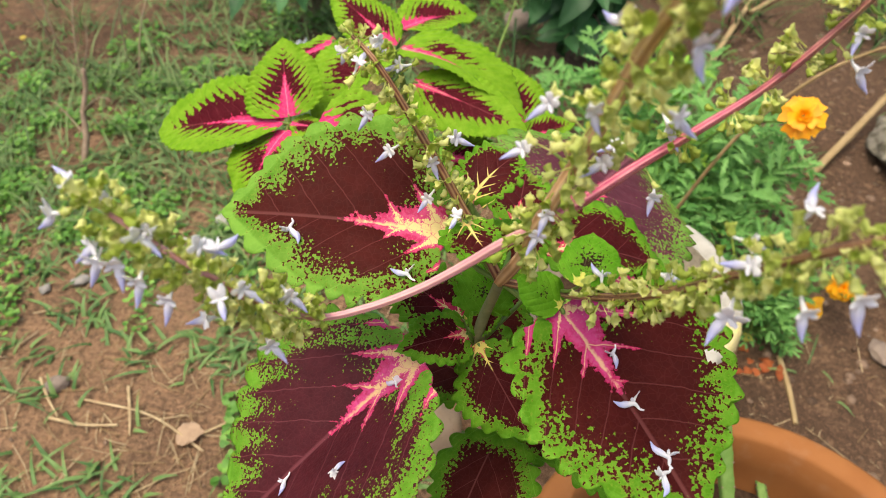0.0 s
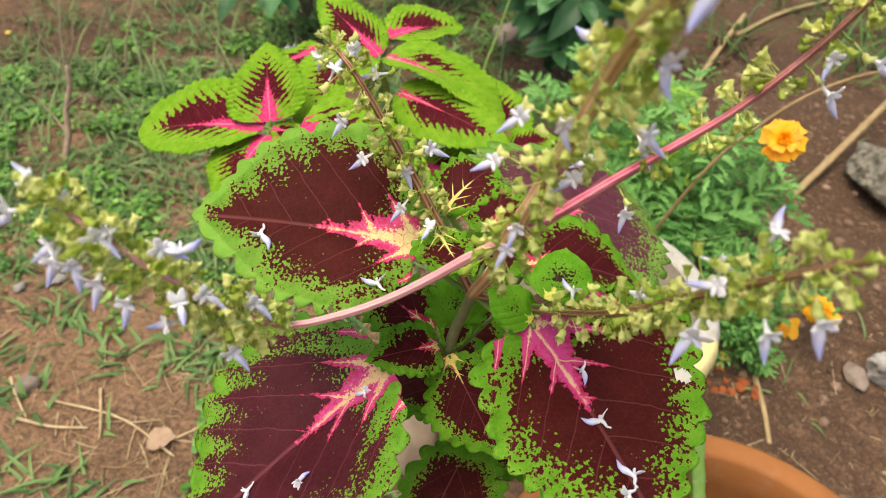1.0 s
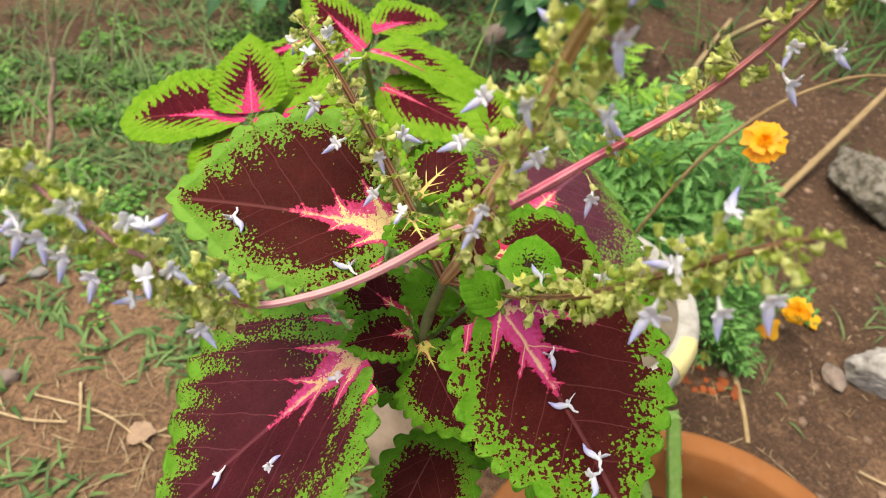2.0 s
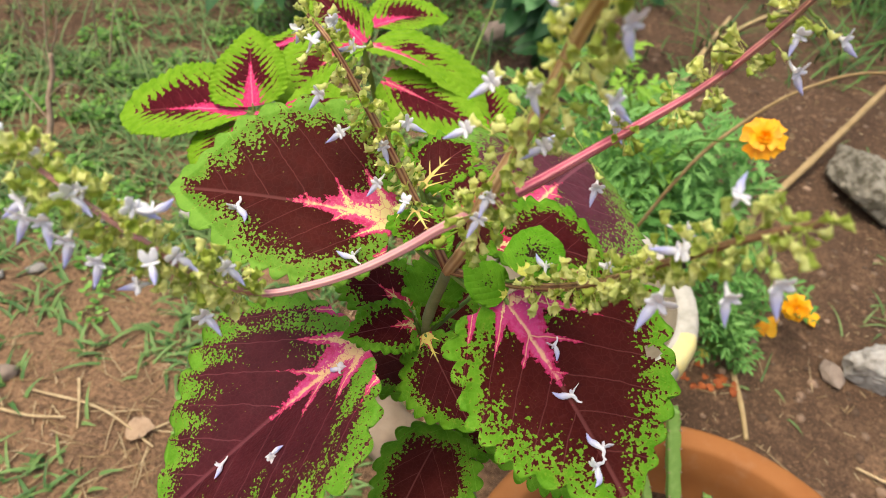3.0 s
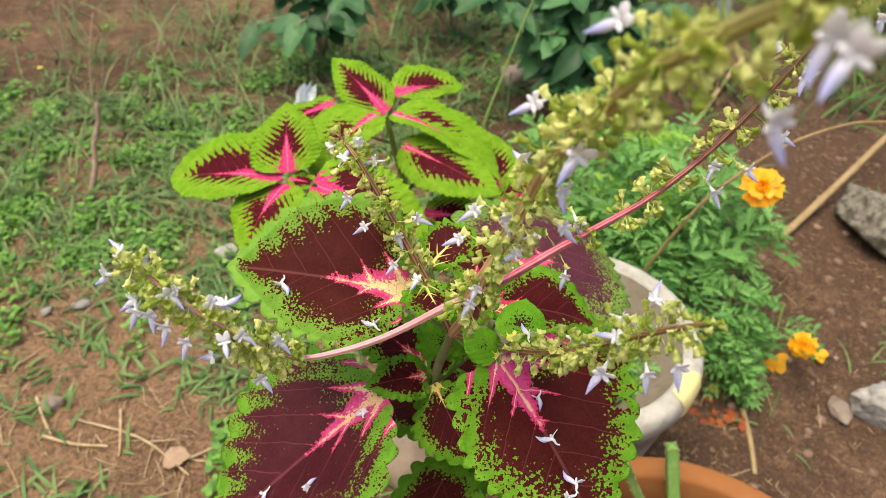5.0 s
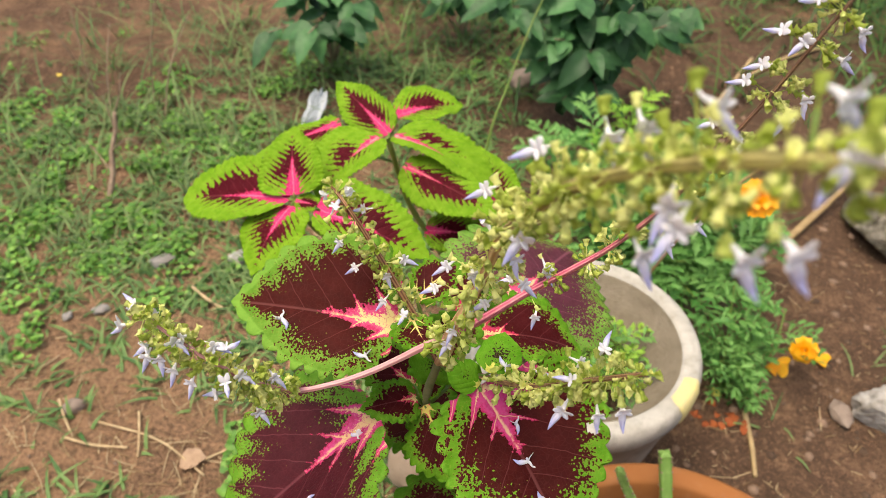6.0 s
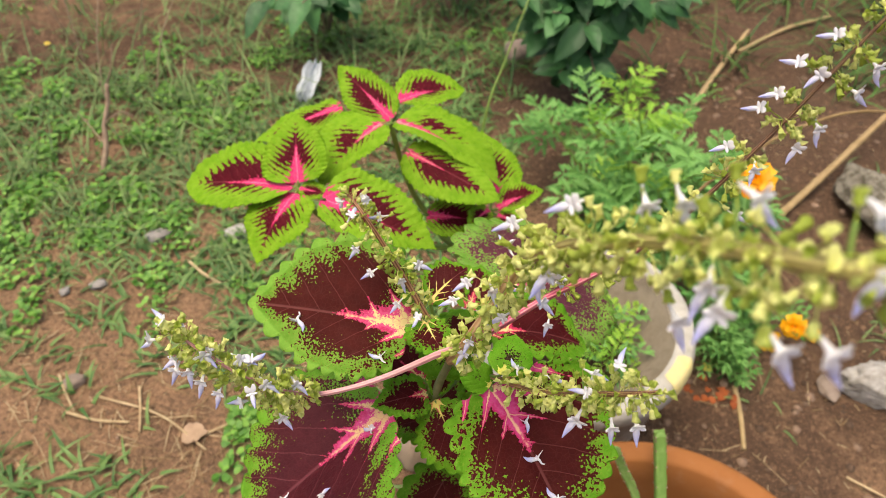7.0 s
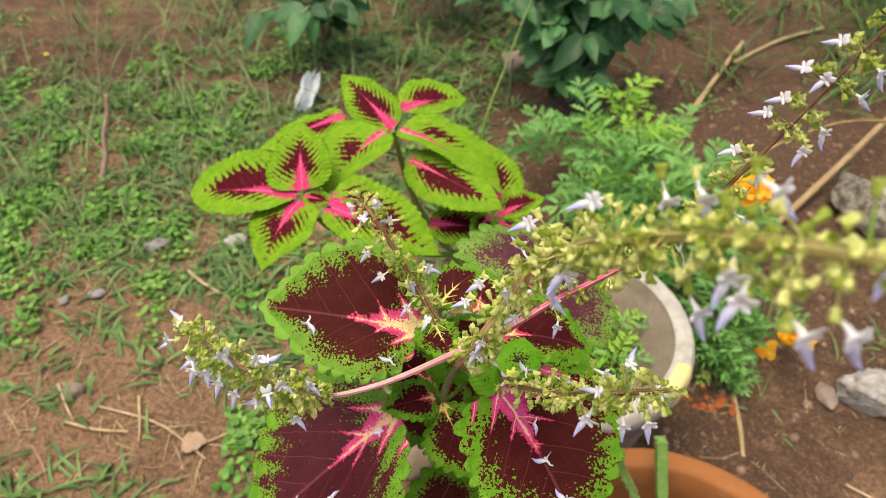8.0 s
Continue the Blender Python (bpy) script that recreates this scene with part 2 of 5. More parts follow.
LEAF_BACK = coleus_material("coleus_leaf_maroon_rear", (0.10, 0.25, 0.02), (0.17, 0.34, 0.05), (0.088, 0.020, 0.032), 0.20, 0.70, 0.10, 0.36, 0.30, 0.65, gloss=0.22)
LEAF_SMALL = coleus_material("coleus_leaf_young", GREEN_A, GREEN_B, (0.052, 0.0060, 0.0062), 0.22, 0.55, 0.05, 0.22, 0.30, 0.08, pale=(0.88, 0.72, 0.24), arms=0.7, star=0.58)
LEAF_STAR = coleus_material("coleus_leaf_young_star", GREEN_A, GREEN_B, (0.052, 0.0060, 0.0062), 0.34, 1.05, 0.05, 0.16, 0.30, 0.02, pale=(0.88, 0.70, 0.24), arms=0.7, star=0.50)
LEAF_YOUNG = coleus_material("coleus_leaf_young_wide_margin", GREEN_A, GREEN_B, (0.050, 0.0050, 0.0055), 0.32, 0.55, 0.06, 0.38, 0.46, 0.42, hot=(0.66, 0.045, 0.10))
LEAF_YOUNG_STAR = coleus_material("coleus_leaf_young_pale_base", GREEN_A, GREEN_B, (0.050, 0.0050, 0.0055), 0.30, 0.62, 0.06, 0.20, 0.35, 0.12, pale=(0.86, 0.72, 0.20), hot=(0.70, 0.07, 0.08), star=0.30)
LEAF_PLAIN = coleus_material("coleus_leaf_no_pink", GREEN_A, GREEN_B, (0.058, 0.0085, 0.0065), 0.31, 0.40, 0.04, 0.0, 0.3, 0.0)
LEAF_BRACT = coleus_material("coleus_bract_green", (0.075, 0.25, 0.008), (0.135, 0.34, 0.02), (0.025, 0.018, 0.005), 0.98, 1.15, 0.0, 0.13, 0.5, -0.2, pale=(0.74, 0.74, 0.16), hot=(0.50, 0.58, 0.07), star=0.22, grain=1.9)
LEAF_BRACT_DOTTED = coleus_material("coleus_bract_dotted", (0.075, 0.25, 0.008), (0.135, 0.34, 0.02), (0.025, 0.014, 0.005), 0.68, 1.30, 0.0, 0.22, 0.5, -0.2, pale=(0.74, 0.74, 0.16), hot=(0.50, 0.58, 0.07), star=0.22, grain=1.9)
LEAF_LIME_WIDE = coleus_material("coleus_leaf_lime_wide_margin", LIME_A, LIME_B, (0.075, 0.005, 0.010), 0.53, 0.30, 0.26, 0.46, 0.26, 0.62, veins=12.0, trans=0.2, pale=(0.88, 0.34, 0.34), hot=(0.80, 0.055, 0.20), arms=0.95, reach=1.0, grain=0.6, ribs=0.12, wander=0.06)
LEAF_LIME = coleus_material("coleus_leaf_lime", LIME_A, LIME_B, (0.075, 0.005, 0.010), 0.395, 0.30, 0.36, 0.56, 0.46, 1.3, veins=12.0, trans=0.2, pale=(0.92, 0.25, 0.40), hot=(0.84, 0.05, 0.21), arms=0.95, reach=1.0, grain=0.6, ribs=0.12, wander=0.06)
STEM_BROWN = stem_material("coleus_stem_brown", (0.15, 0.035, 0.03), (0.50, 0.30, 0.15))
STEM_ROSE = stem_material("coleus_stem_rose", (0.50, 0.05, 0.125), (0.74, 0.27, 0.30), tip=((0.16, 0.06, 0.045), (0.44, 0.27, 0.16)))
STEM_PINK = stem_material("coleus_stem_pink", (0.66, 0.27, 0.30), (0.79, 0.44, 0.43))
STEM_TAN = stem_material("coleus_stem_orange", (0.50, 0.26, 0.12), (0.76, 0.52, 0.29), tip=((0.30, 0.25, 0.08), (0.54, 0.48, 0.18)))
STEM_GREEN = plant_material("green_stem", (0.10, 0.20, 0.03), (0.20, 0.30, 0.06), 0.5, 120, trans=0.05)
STEM_DULL = plant_material("grey_green_stem", (0.17, 0.185, 0.075), (0.30, 0.29, 0.15), 0.6, 120, trans=0)
CALYX = plant_material("calyx_yellow_green", (0.46, 0.57, 0.090), (0.90, 0.92, 0.39), 0.5, 300, trans=0.42, by="object", spread=0.6)
COROLLA = corolla_material()
MARIGOLD_LEAF = plant_material("marigold_leaf", (0.080, 0.25, 0.045), (0.205, 0.44, 0.110), 0.55, 60)
MARIGOLD_LIGHT = plant_material("marigold_leaf_young", (0.16, 0.38, 0.03), (0.30, 0.52, 0.06), 0.55, 60)
ORANGE = plant_material("orange_petal", (0.95, 0.35, 0.004), (0.98, 0.52, 0.012), 0.5, 120, spread=0.3)
RED_PETAL = plant_material("dry_red_petal", (0.30, 0.070, 0.020), (0.47, 0.125, 0.034), 0.7, 120)
YELLOW = plant_material("yellow_petal", (0.62, 0.45, 0.06), (0.74, 0.58, 0.12), 0.6, 120)
SHRUB_LEAF = plant_material("shrub_leaf_dark", (0.022, 0.086, 0.025), (0.082, 0.235, 0.074), 0.5, 30, spread=0.5)
WEED = plant_material("weed_leaf", (0.075, 0.215, 0.024), (0.215, 0.43, 0.070), 0.5, 40, by="island", spread=0.6)
GRASS_DARK = plant_material("grass_blade_dark", (0.03, 0.10, 0.018), (0.10, 0.21, 0.04), 0.55, 30, by="island", spread=0.6)
GRASS_MID = plant_material("grass_blade_grey_green", (0.085, 0.155, 0.045), (0.20, 0.30, 0.10), 0.6, 30, by="island", spread=0.6)
GRASS = plant_material("grass_blade", (0.062, 0.150, 0.036), (0.165, 0.285, 0.080), 0.55, 30, by="island", spread=0.6)
STRAW = plant_material("dry_straw", (0.32, 0.21, 0.10), (0.60, 0.46, 0.27), 0.8, 40, by="island", trans=0, spread=0.5)
CANE = plant_material("dry_cane", (0.26, 0.17, 0.07), (0.48, 0.35, 0.18), 0.7, 35, trans=0)
DEAD = plant_material("dead_stem", (0.17, 0.12, 0.08), (0.34, 0.25, 0.17), 0.85, 60, trans=0)
DEAD_BARK = plant_material("dead_stem_bark", (0.20, 0.13, 0.09), (0.50, 0.36, 0.26), 0.85, 60, trans=0)
DRY_LEAF = plant_material("dry_leaf_tan", (0.28, 0.17, 0.10), (0.45, 0.31, 0.20), 0.8, 80, trans=0.1)
CACTUS = plant_material("cactus_skin", (0.16, 0.30, 0.06), (0.30, 0.44, 0.13), 0.55, 90, trans=0)
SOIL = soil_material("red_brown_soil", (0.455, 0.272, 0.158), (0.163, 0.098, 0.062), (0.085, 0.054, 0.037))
POT_SOIL = soil_material("pot_soil", (0.15, 0.09, 0.055), (0.09, 0.055, 0.035), (0.05, 0.03, 0.02))
CONCRETE = stone_material("mossy_concrete", (0.34, 0.31, 0.25), (0.13, 0.115, 0.08), 38, depth=0.012, blotch=(0.42, 0.58))
PALE_STONE = stone_material("pale_stone", (0.50, 0.48, 0.45), (0.26, 0.24, 0.21), 32, blotch=(0.4, 0.62))
BROWN_STONE = stone_material("brown_stone", (0.34, 0.27, 0.22), (0.20, 0.15, 0.12), 40)
GREY_STONE = stone_material("grey_stone", (0.34, 0.32, 0.30), (0.22, 0.20, 0.18), 40)
SCRAP = stone_material("white_scrap", (0.56, 0.60, 0.63), (0.40, 0.45, 0.48), 30, 0.55)


def terracotta_material():
    g = Nodes("terracotta", 0.75, 0.3)
    n = g.noise(9, 5, 0.6)
    col = g.mix(g.span(n, 0.3, 0.7), (0.29, 0.104, 0.027), (0.37, 0.148, 0.044))
    col = g.mix(g.span(g.noise(40, 4), 0.55, 0.75, 0.0, 0.5), col, (0.36, 0.17, 0.08))
    col = g.mix(g.span(g.noise(5, 3), 0.58, 0.7, 0.0, 0.4), col, (0.45, 0.27, 0.14))
    g.bump(g.m("ADD", n, g.m("MULTIPLY", g.noise(180, 3), 0.3)), 0.002, 0.5)
    return g.done(col)


def cement_material(name, low, high, stain):
    g = Nodes(name, 0.85, 0.3)
    n = g.noise(14, 5, 0.65)
    col = g.mix(g.span(n, 0.3, 0.7), low, high)
    col = g.mix(g.span(g.noise(60, 4), 0.5, 0.75, 0.0, 0.55), col, stain)
    g.bump(g.m("ADD", n, g.m("MULTIPLY", g.noise(220, 3), 0.5)), 0.003, 0.6)
    return g.done(col)


TERRACOTTA = terracotta_material()
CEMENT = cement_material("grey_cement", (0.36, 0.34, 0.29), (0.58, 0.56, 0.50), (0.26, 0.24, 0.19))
# for the pot's inside: earth stain plus its shade, both in the colour
EARTHY_SHADED_CEMENT = cement_material("earthy_shaded_cement", (0.17, 0.14, 0.095), (0.27, 0.235, 0.17), (0.13, 0.10, 0.065))
YELLOW_PAINT = stone_material("worn_yellow_paint", (0.76, 0.66, 0.26), (0.60, 0.54, 0.30), 50, 0.7, 0.001)


# ---- mesh helpers ----
def link(name, verts, faces, mat, parent=None, label="", smooth=True, attrs=None):
    """One mesh object out of vertices and faces; under a thing or part where a parent is given."""
    me = bpy.data.meshes.new(name)
    me.from_pydata([tuple(map(float, p)) for p in verts], [], [tuple(map(int, f)) for f in faces])
    if smooth:
        me.shade_smooth()
    for key, vals in (attrs or {}).items():
        me.attributes.new(key, "FLOAT", "POINT").data.foreach_set("value", np.asarray(vals, dtype=np.float32))
    me.materials.append(mat)
    return share(name, me, parent, label)


def share(name, me, parent=None, label="", m=None):
    ob = new(name, me)
    if m is not None:
        ob.matrix_basis = m
    if parent is not None:
        ob.parent = parent
    if label:
        tagged(ob, label)
    return ob


def thing(name, label, category, group="", kind=""):
    ob = new(name)
    ob.empty_display_size = 0.02
    return tagged(ob, label, category, group, kind)


def spline(pts, n):
    """A smooth line of n+1 points through the given ones."""
    p = np.array(pts, float)
    p = np.vstack([2 * p[0] - p[1], p, 2 * p[-1] - p[-2]])
    out = []
    for s in np.linspace(0, len(p) - 3 - 1e-6, n + 1):
        i = int(s)
        t = s - i
        a, b, c, d = p[i : i + 4]
        out.append(0.5 * (2 * b + (c - a) * t + (2 * a - 5 * b + 4 * c - d) * t * t + (3 * b - a - 3 * c + d) * t ** 3))
    return np.array(out)


def frames_along(line):
    tan = np.gradient(line, axis=0)
    tan /= np.linalg.norm(tan, axis=1)[:, None]
    side = np.cross(tan[0], (0.31, 0.2, 0.93))
    sides = []
    for t in tan:
        side = side - t * (side @ t)
        side = side / np.linalg.norm(side)
        sides.append(side)
    sides = np.array(sides)
    return tan, sides, np.cross(tan, sides)


def tube(line, radii, seg=8, ridges=0.0):
    _, a, b = frames_along(line)
    ang = np.arange(seg) * 2 * math.pi / seg
    verts, faces = [], []
    for i, p in enumerate(line):
        for k, w in enumerate(ang):
            r = radii[i] * (1 + (ridges if k % 2 else -ridges))
            verts.append(p + r * (math.cos(w) * a[i] + math.sin(w) * b[i]))
    for i in range(len(line) - 1):
        for k in range(seg):
            j = (k + 1) % seg
            faces.append((i * seg + k, i * seg + j, (i + 1) * seg + j, (i + 1) * seg + k))
    faces.append(tuple(range(seg))[::-1])
    faces.append(tuple((len(line) - 1) * seg + k for k in range(seg)))
    return verts, faces


def lathe(profile, seg=64):
    """A closed ring profile of (radius, height) turned about z."""
    verts, faces, n = [], [], len(profile)
    for k in range(seg):
        w = 2 * math.pi * k / seg
        verts += [(r * math.cos(w), r * math.sin(w), z) for r, z in profile]
    for k in range(seg):
        j = (k + 1) % seg
        for i in range(n):
            i2 = (i + 1) % n
            faces.append((k * n + i, j * n + i, j * n + i2, k * n + i2))
    return verts, faces


def basis(base, tip, normal):
    """The pose with y from base to tip and z near the normal."""
    b, y = Vector(base), (Vector(tip) - Vector(base)).normalized()
    x = y.cross(Vector(normal)).normalized()
    z = x.cross(y)
    m = Matrix((x, y, z)).transposed().to_4x4()
    m.translation = b
    return m


def blade(length, wl, wr, a=0.5, b=0.82, cord=0.06, camber=0.004, fold=(0.05, 0.05), teeth=13, scallop=0.62, serrate=False, quilt=0.007, wave=0.0015, seed=0, hole=None, edge_drop=0.03, half=13, spear=1.0, grow=0.0, veins=5.5, bow=0.0, sweep=0.40):
    """A coleus leaf lying along y, face up: an ovate outline with rounded or pointed teeth, and the values its colours follow."""
    rng = np.random.default_rng(seed)
    ph = rng.uniform(0, 6.28, 8)
    top = a / (a + b)
    peak = top ** a * (1 - top) ** b
    W = 0.5 * (wl + wr)
    dense = np.clip((1 - np.cos(np.linspace(0, math.pi, 400))) / 2, 1e-5, 1 - 1e-5)

    def edge(u, side):
        w = u ** a * (1 - u) ** b / peak * (1 - 0.55 * np.exp(-(1 - u) / 0.09))
        w = w * (1 + 0.035 * np.sin(8 * u + ph[1] + side) + 0.02 * np.sin(19 * u + ph[4] - side))
        wide = wr if side > 0 else wl
        return np.stack([side * wide * w, length * (u - cord * w * w * (1 - u) ** 3)], 1)

    outline, run = {}, {}
    for side in (-1, 1):
        outline[side] = edge(dense, side)
        run[side] = np.concatenate([[0], np.cumsum(np.linalg.norm(np.diff(outline[side], axis=0), axis=1))])
        run[side] /= run[side][-1]
    nu = teeth * 8
    us = np.interp(np.linspace(0, 1, nu + 1), 0.5 * (run[-1] + run[1]), dense)
    pitch = 1.25 * length / teeth
    grid = np.zeros((nu + 1, 2 * half + 1, 2))
    cross = np.zeros((nu + 1, 2 * half + 1))
    for side in (-1, 1):
        e = edge(us, side)
        tan = np.gradient(e, axis=0)
        tan /= np.linalg.norm(tan, axis=1)[:, None] + 1e-12
        out = np.stack([tan[:, 1], -tan[:, 0]], 1) * side
        r = np.interp(us, dense, run[side])
        beat = teeth * r + 0.35 * np.sin(9 * r + ph[0] + side) + (0.4 if side > 0 else 0.0)
        part = beat - np.floor(beat)
        size = (0.75 + 0.5 * np.sin(5.1 * np.floor(beat) + ph[2]) ** 2) * np.clip(np.sin(math.pi * np.clip(r, 0, 1)) * 1.4, 0, 1) ** 0.8
        if serrate:
            lobe = np.where(part < 0.72, part / 0.72, (1 - part) / 0.28)
            push = scallop * pitch * size[:, None] * (out * (lobe - 0.5)[:, None] + 0.5 * tan * lobe[:, None])
        else:
            lobe = np.abs(np.sin(math.pi * part)) ** 0.75
            push = scallop * pitch * size[:, None] * (out * (lobe - 0.6)[:, None] + 0.12 * tan * lobe[:, None])
        for k in range(half + 1):
            q = (k / half) ** 0.85
            mid = np.stack([np.zeros_like(us), length * us], 1)
            c = half + side * k
            grid[:, c] = mid + q * (e - mid) + q ** 9 * push
            cross[:, c] = q * side
    x, y = grid[..., 0], grid[..., 1]
    wide = np.where(x > 0, wr, wl)
    q, s = np.abs(x) / wide, np.clip(y / length, 0, 1)
    flat = np.stack([x.ravel(), y.ravel()], 1)
    rim = np.vstack([outline[-1][::5], outline[1][::-5]])
    gap = np.sqrt(((flat[:, None] - rim[None]) ** 2).sum(2)).min(1).reshape(x.shape)
    vein = s - sweep * q - 0.10 * q * q
    ridge = 0.5 - 0.5 * np.cos(2 * math.pi * (vein * veins + 0.5))
    inner = np.clip(gap / (0.2 * W), 0, 1)
    z = camber * 4 * s * (1 - s) + np.where(x > 0, fold[1], fold[0]) * np.abs(x) - edge_drop * wide * q ** 3
    z += quilt * length * ridge * inner * np.clip(q * 6, 0, 1) - 0.8 * quilt * length * np.exp(-((x / 0.0014) ** 2))
    z += wave * np.abs(cross) ** 2 * (np.sin(11 * s + ph[3] + 2 * cross) + 0.6 * np.sin(23 * s + ph[5])) * np.clip(q * 2, 0, 1)
    z += 0.5 * wave * np.abs(cross) ** 6 * np.sin(math.pi * teeth * s * 1.7 + ph[6])
    step = lambda lo, hi, t: np.clip((t - lo) / (hi - lo), 0, 1)
    field = gap / W - grow * s + spear * 0.34 * np.exp(-((q / 0.085) ** 2)) * step(0.35, 0.75, s) * (1 - step(0.86, 0.95, s))
    # the midrib may bow to one side between its ends
    verts = np.stack([x + bow * 4 * s * (1 - s) * (1 - np.abs(cross)), y, z], 2).reshape(-1, 3)
    cols = 2 * half + 1
    faces = []
    for i in range(nu):
        for j in range(cols - 1):
            f = (i * cols + j, i * cols + j + 1, (i + 1) * cols + j + 1, (i + 1) * cols + j)
            if hole:
                c = verts[list(f), :2].mean(0)
                if math.hypot(c[0] - hole[0], c[1] - hole[1]) < hole[2]:
                    continue
            faces.append(f)
    return verts, faces, {"along": s.ravel(), "across": (x / wide).ravel(), "margin": field.ravel(), "vein": vein.ravel()}


def add_leaf(plant, base, tip, normal, wl, wr, mat, stem=None, seed=0, name="leaf", label="", petiole_mat=None, petiole_r=0.0013, **kw):
    """A leaf with thickness as a part of a plant, its stalk a part of the leaf."""
    L = (Vector(tip) - Vector(base)).length
    verts, faces, attrs = blade(L, wl, wr, seed=seed, **kw)
    ob = link(name, verts, faces, mat, plant, label, attrs=attrs)
    ob.matrix_basis = basis(base, tip, normal)
    mod = ob.modifiers.new("thickness", "SOLIDIFY")
    mod.thickness, mod.offset = 0.0005, -1
    if stem is not None:
        inv = ob.matrix_basis.inverted()
        b, s = Vector(base), Vector(stem)
        ahead = (Vector(tip) - b).normalized()
        mid = b.lerp(s, 0.5) - Vector((0, 0, 0.15 * (b - s).length))
        inside = b + ahead * L * 0.03 - Vector(normal).normalized() * 0.001
        line = spline([s, mid, b - Vector(normal).normalized() * 0.0012, inside], 8)
        pv, pf = tube(line, np.linspace(petiole_r * 1.2, petiole_r * 0.8, 9), 7)
        link("petiole", [inv @ Vector(q) for q in pv], pf, petiole_mat or STEM_GREEN, ob)
    return ob


def on_leaf(ob, place):
    """The point of a leaf's face nearest to a place, and the face's normal there."""
    me = ob.data
    co = np.empty(len(me.vertices) * 3, np.float32)
    me.vertices.foreach_get("co", co)
    co = co.reshape(-1, 3)
    q = np.array(ob.matrix_basis.inverted() @ Vector(place))
    k = int(((co - q)[:, :2] ** 2).sum(1).argmin())
    return ob.matrix_basis @ Vector(co[k]), (ob.matrix_basis.to_3x3() @ me.vertices[k].normal).normalized()


# ---- ground ----
def ground_height(x, y):
    h = 0.010 * noise.noise((x * 3.1, y * 3.1, 0.3)) + 0.006 * noise.noise((x * 11, y * 11, 2.0)) + 0.003 * noise.noise((x * 37, y * 37, 5.0))
    return h


def build_ground():
    near_x, near_y = np.arange(-2.2, 2.21, 0.022), np.arange(0.1, 3.4, 0.022)
    far = np.array([0.5, 1.2, 3, 7, 16, 40, 90.0])
    xs = np.concatenate([near_x[0] - far[::-1], near_x, near_x[-1] + far])
    ys = np.concatenate([near_y[0] - far[::-1], near_y, near_y[-1] + far])
    verts = [(x, y, ground_height(x, y) if abs(x) < 2.3 and -0.2 < y < 3.6 else 0.0) for x in xs for y in ys]
    n = len(ys)
    faces = [(i * n + j, (i + 1) * n + j, (i + 1) * n + j + 1, i * n + j + 1) for i in range(len(xs) - 1) for j in range(n - 1)]
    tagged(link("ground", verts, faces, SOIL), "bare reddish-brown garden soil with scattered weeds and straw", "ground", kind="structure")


build_ground()


# ---- pots ----
def pot_profile(r, height, wall, lip, lip_h, foot=0.72):
    """Outline of a pot from the foot up the outside, over the rolled rim and down the inside."""
    ri = r - wall
    return [
        (0.001, 0.0), (r * foot, 0.0), (r * (foot + 0.1), height * 0.3), (r - lip, height - lip_h), (r - lip * 0.3, height - lip_h + 0.004),
        (r, height - lip_h * 0.75), (r + 0.001, height - lip_h * 0.35), (r - 0.004, height - 0.004), (r - 0.010, height), (ri + 0.006, height),
        (ri + 0.001, height - 0.005), (ri - 0.004, height - 0.05), (ri * 0.92, height * 0.4), (0.001, 0.05),
    ]


def disc(r, z, rings=10, seg=48, bumpy=0.006):
    verts, faces = [(0, 0, z)], []
    for i in range(1, rings + 1):
        for k in range(seg):
            w, q = 2 * math.pi * k / seg, r * i / rings
            x, y = q * math.cos(w), q * math.sin(w)
            verts.append((x, y, z + bumpy * noise.noise((x * 30, y * 30, z))))
    for k in range(seg):
        faces.append((0, 1 + k, 1 + (k + 1) % seg))
    for i in range(rings - 1):
        for k in range(seg):
            a, b = 1 + i * seg, 1 + (i + 1) * seg
            j = (k + 1) % seg
            faces.append((a + k, b + k, b + j, a + j))
    return verts, faces


def terracotta_pot():
    t = thing("terracotta_pot", "large round orange terracotta pot with a thick rolled rim", "plant pot")
    t.location = (0.325, 0.31, 0.0)
    link("body", *lathe(pot_profile(0.236, 0.385, 0.036, 0.012, 0.06), 96), TERRACOTTA, t)
    link("soil", *disc(0.197, 0.285), POT_SOIL, t, "dark damp potting soil")
    return t


def cement_pot():
    t = thing("cement_pot", "weathered grey cement pot with yellow paint on its rim", "plant pot")
    t.location = (0.236, 0.83, 0.0)
    outline = pot_profile(0.205, 0.29, 0.036, 0.010, 0.05)
    link("body", *lathe(outline[:11], 96), CEMENT, t)
    link("inner_wall", *lathe(outline[10:], 96), EARTHY_SHADED_CEMENT, t, "inside of the pot stained brown by earth")
    link("soil", *disc(0.170, 0.20), POT_SOIL, t, "dark soil in the pot")
    # a worn patch of paint that wraps over the rim
    prof = [(0.2062, 0.2535), (0.2072, 0.2725), (0.2022, 0.2872), (0.1962, 0.2912), (0.1772, 0.2912)]
    verts, faces, seg = [], [], 10
    for k in range(seg + 1):
        w = radians(-40 + 20 * k / seg)
        ragged = 1 if 0 < k < seg else 0.6
        for q, (r, z) in enumerate(prof):
            w = radians(-40 + 20 * k / seg + (2.2 * noise.noise((q * 1.7, k * 0.9, 4.0)) if k in (0, seg) else 0.0))
            rr = 0.2012 + (r - 0.2012) * ragged + 0.0008
            verts.append((rr * math.cos(w), rr * math.sin(w), z + 0.0008))
    n = len(prof)
    faces = [(k * n + i, (k + 1) * n + i, (k + 1) * n + i + 1, k * n + i + 1) for k in range(seg) for i in range(n - 1)]
    link("paint_patch", verts, faces, YELLOW_PAINT, t, "patch of yellow paint")
    return t


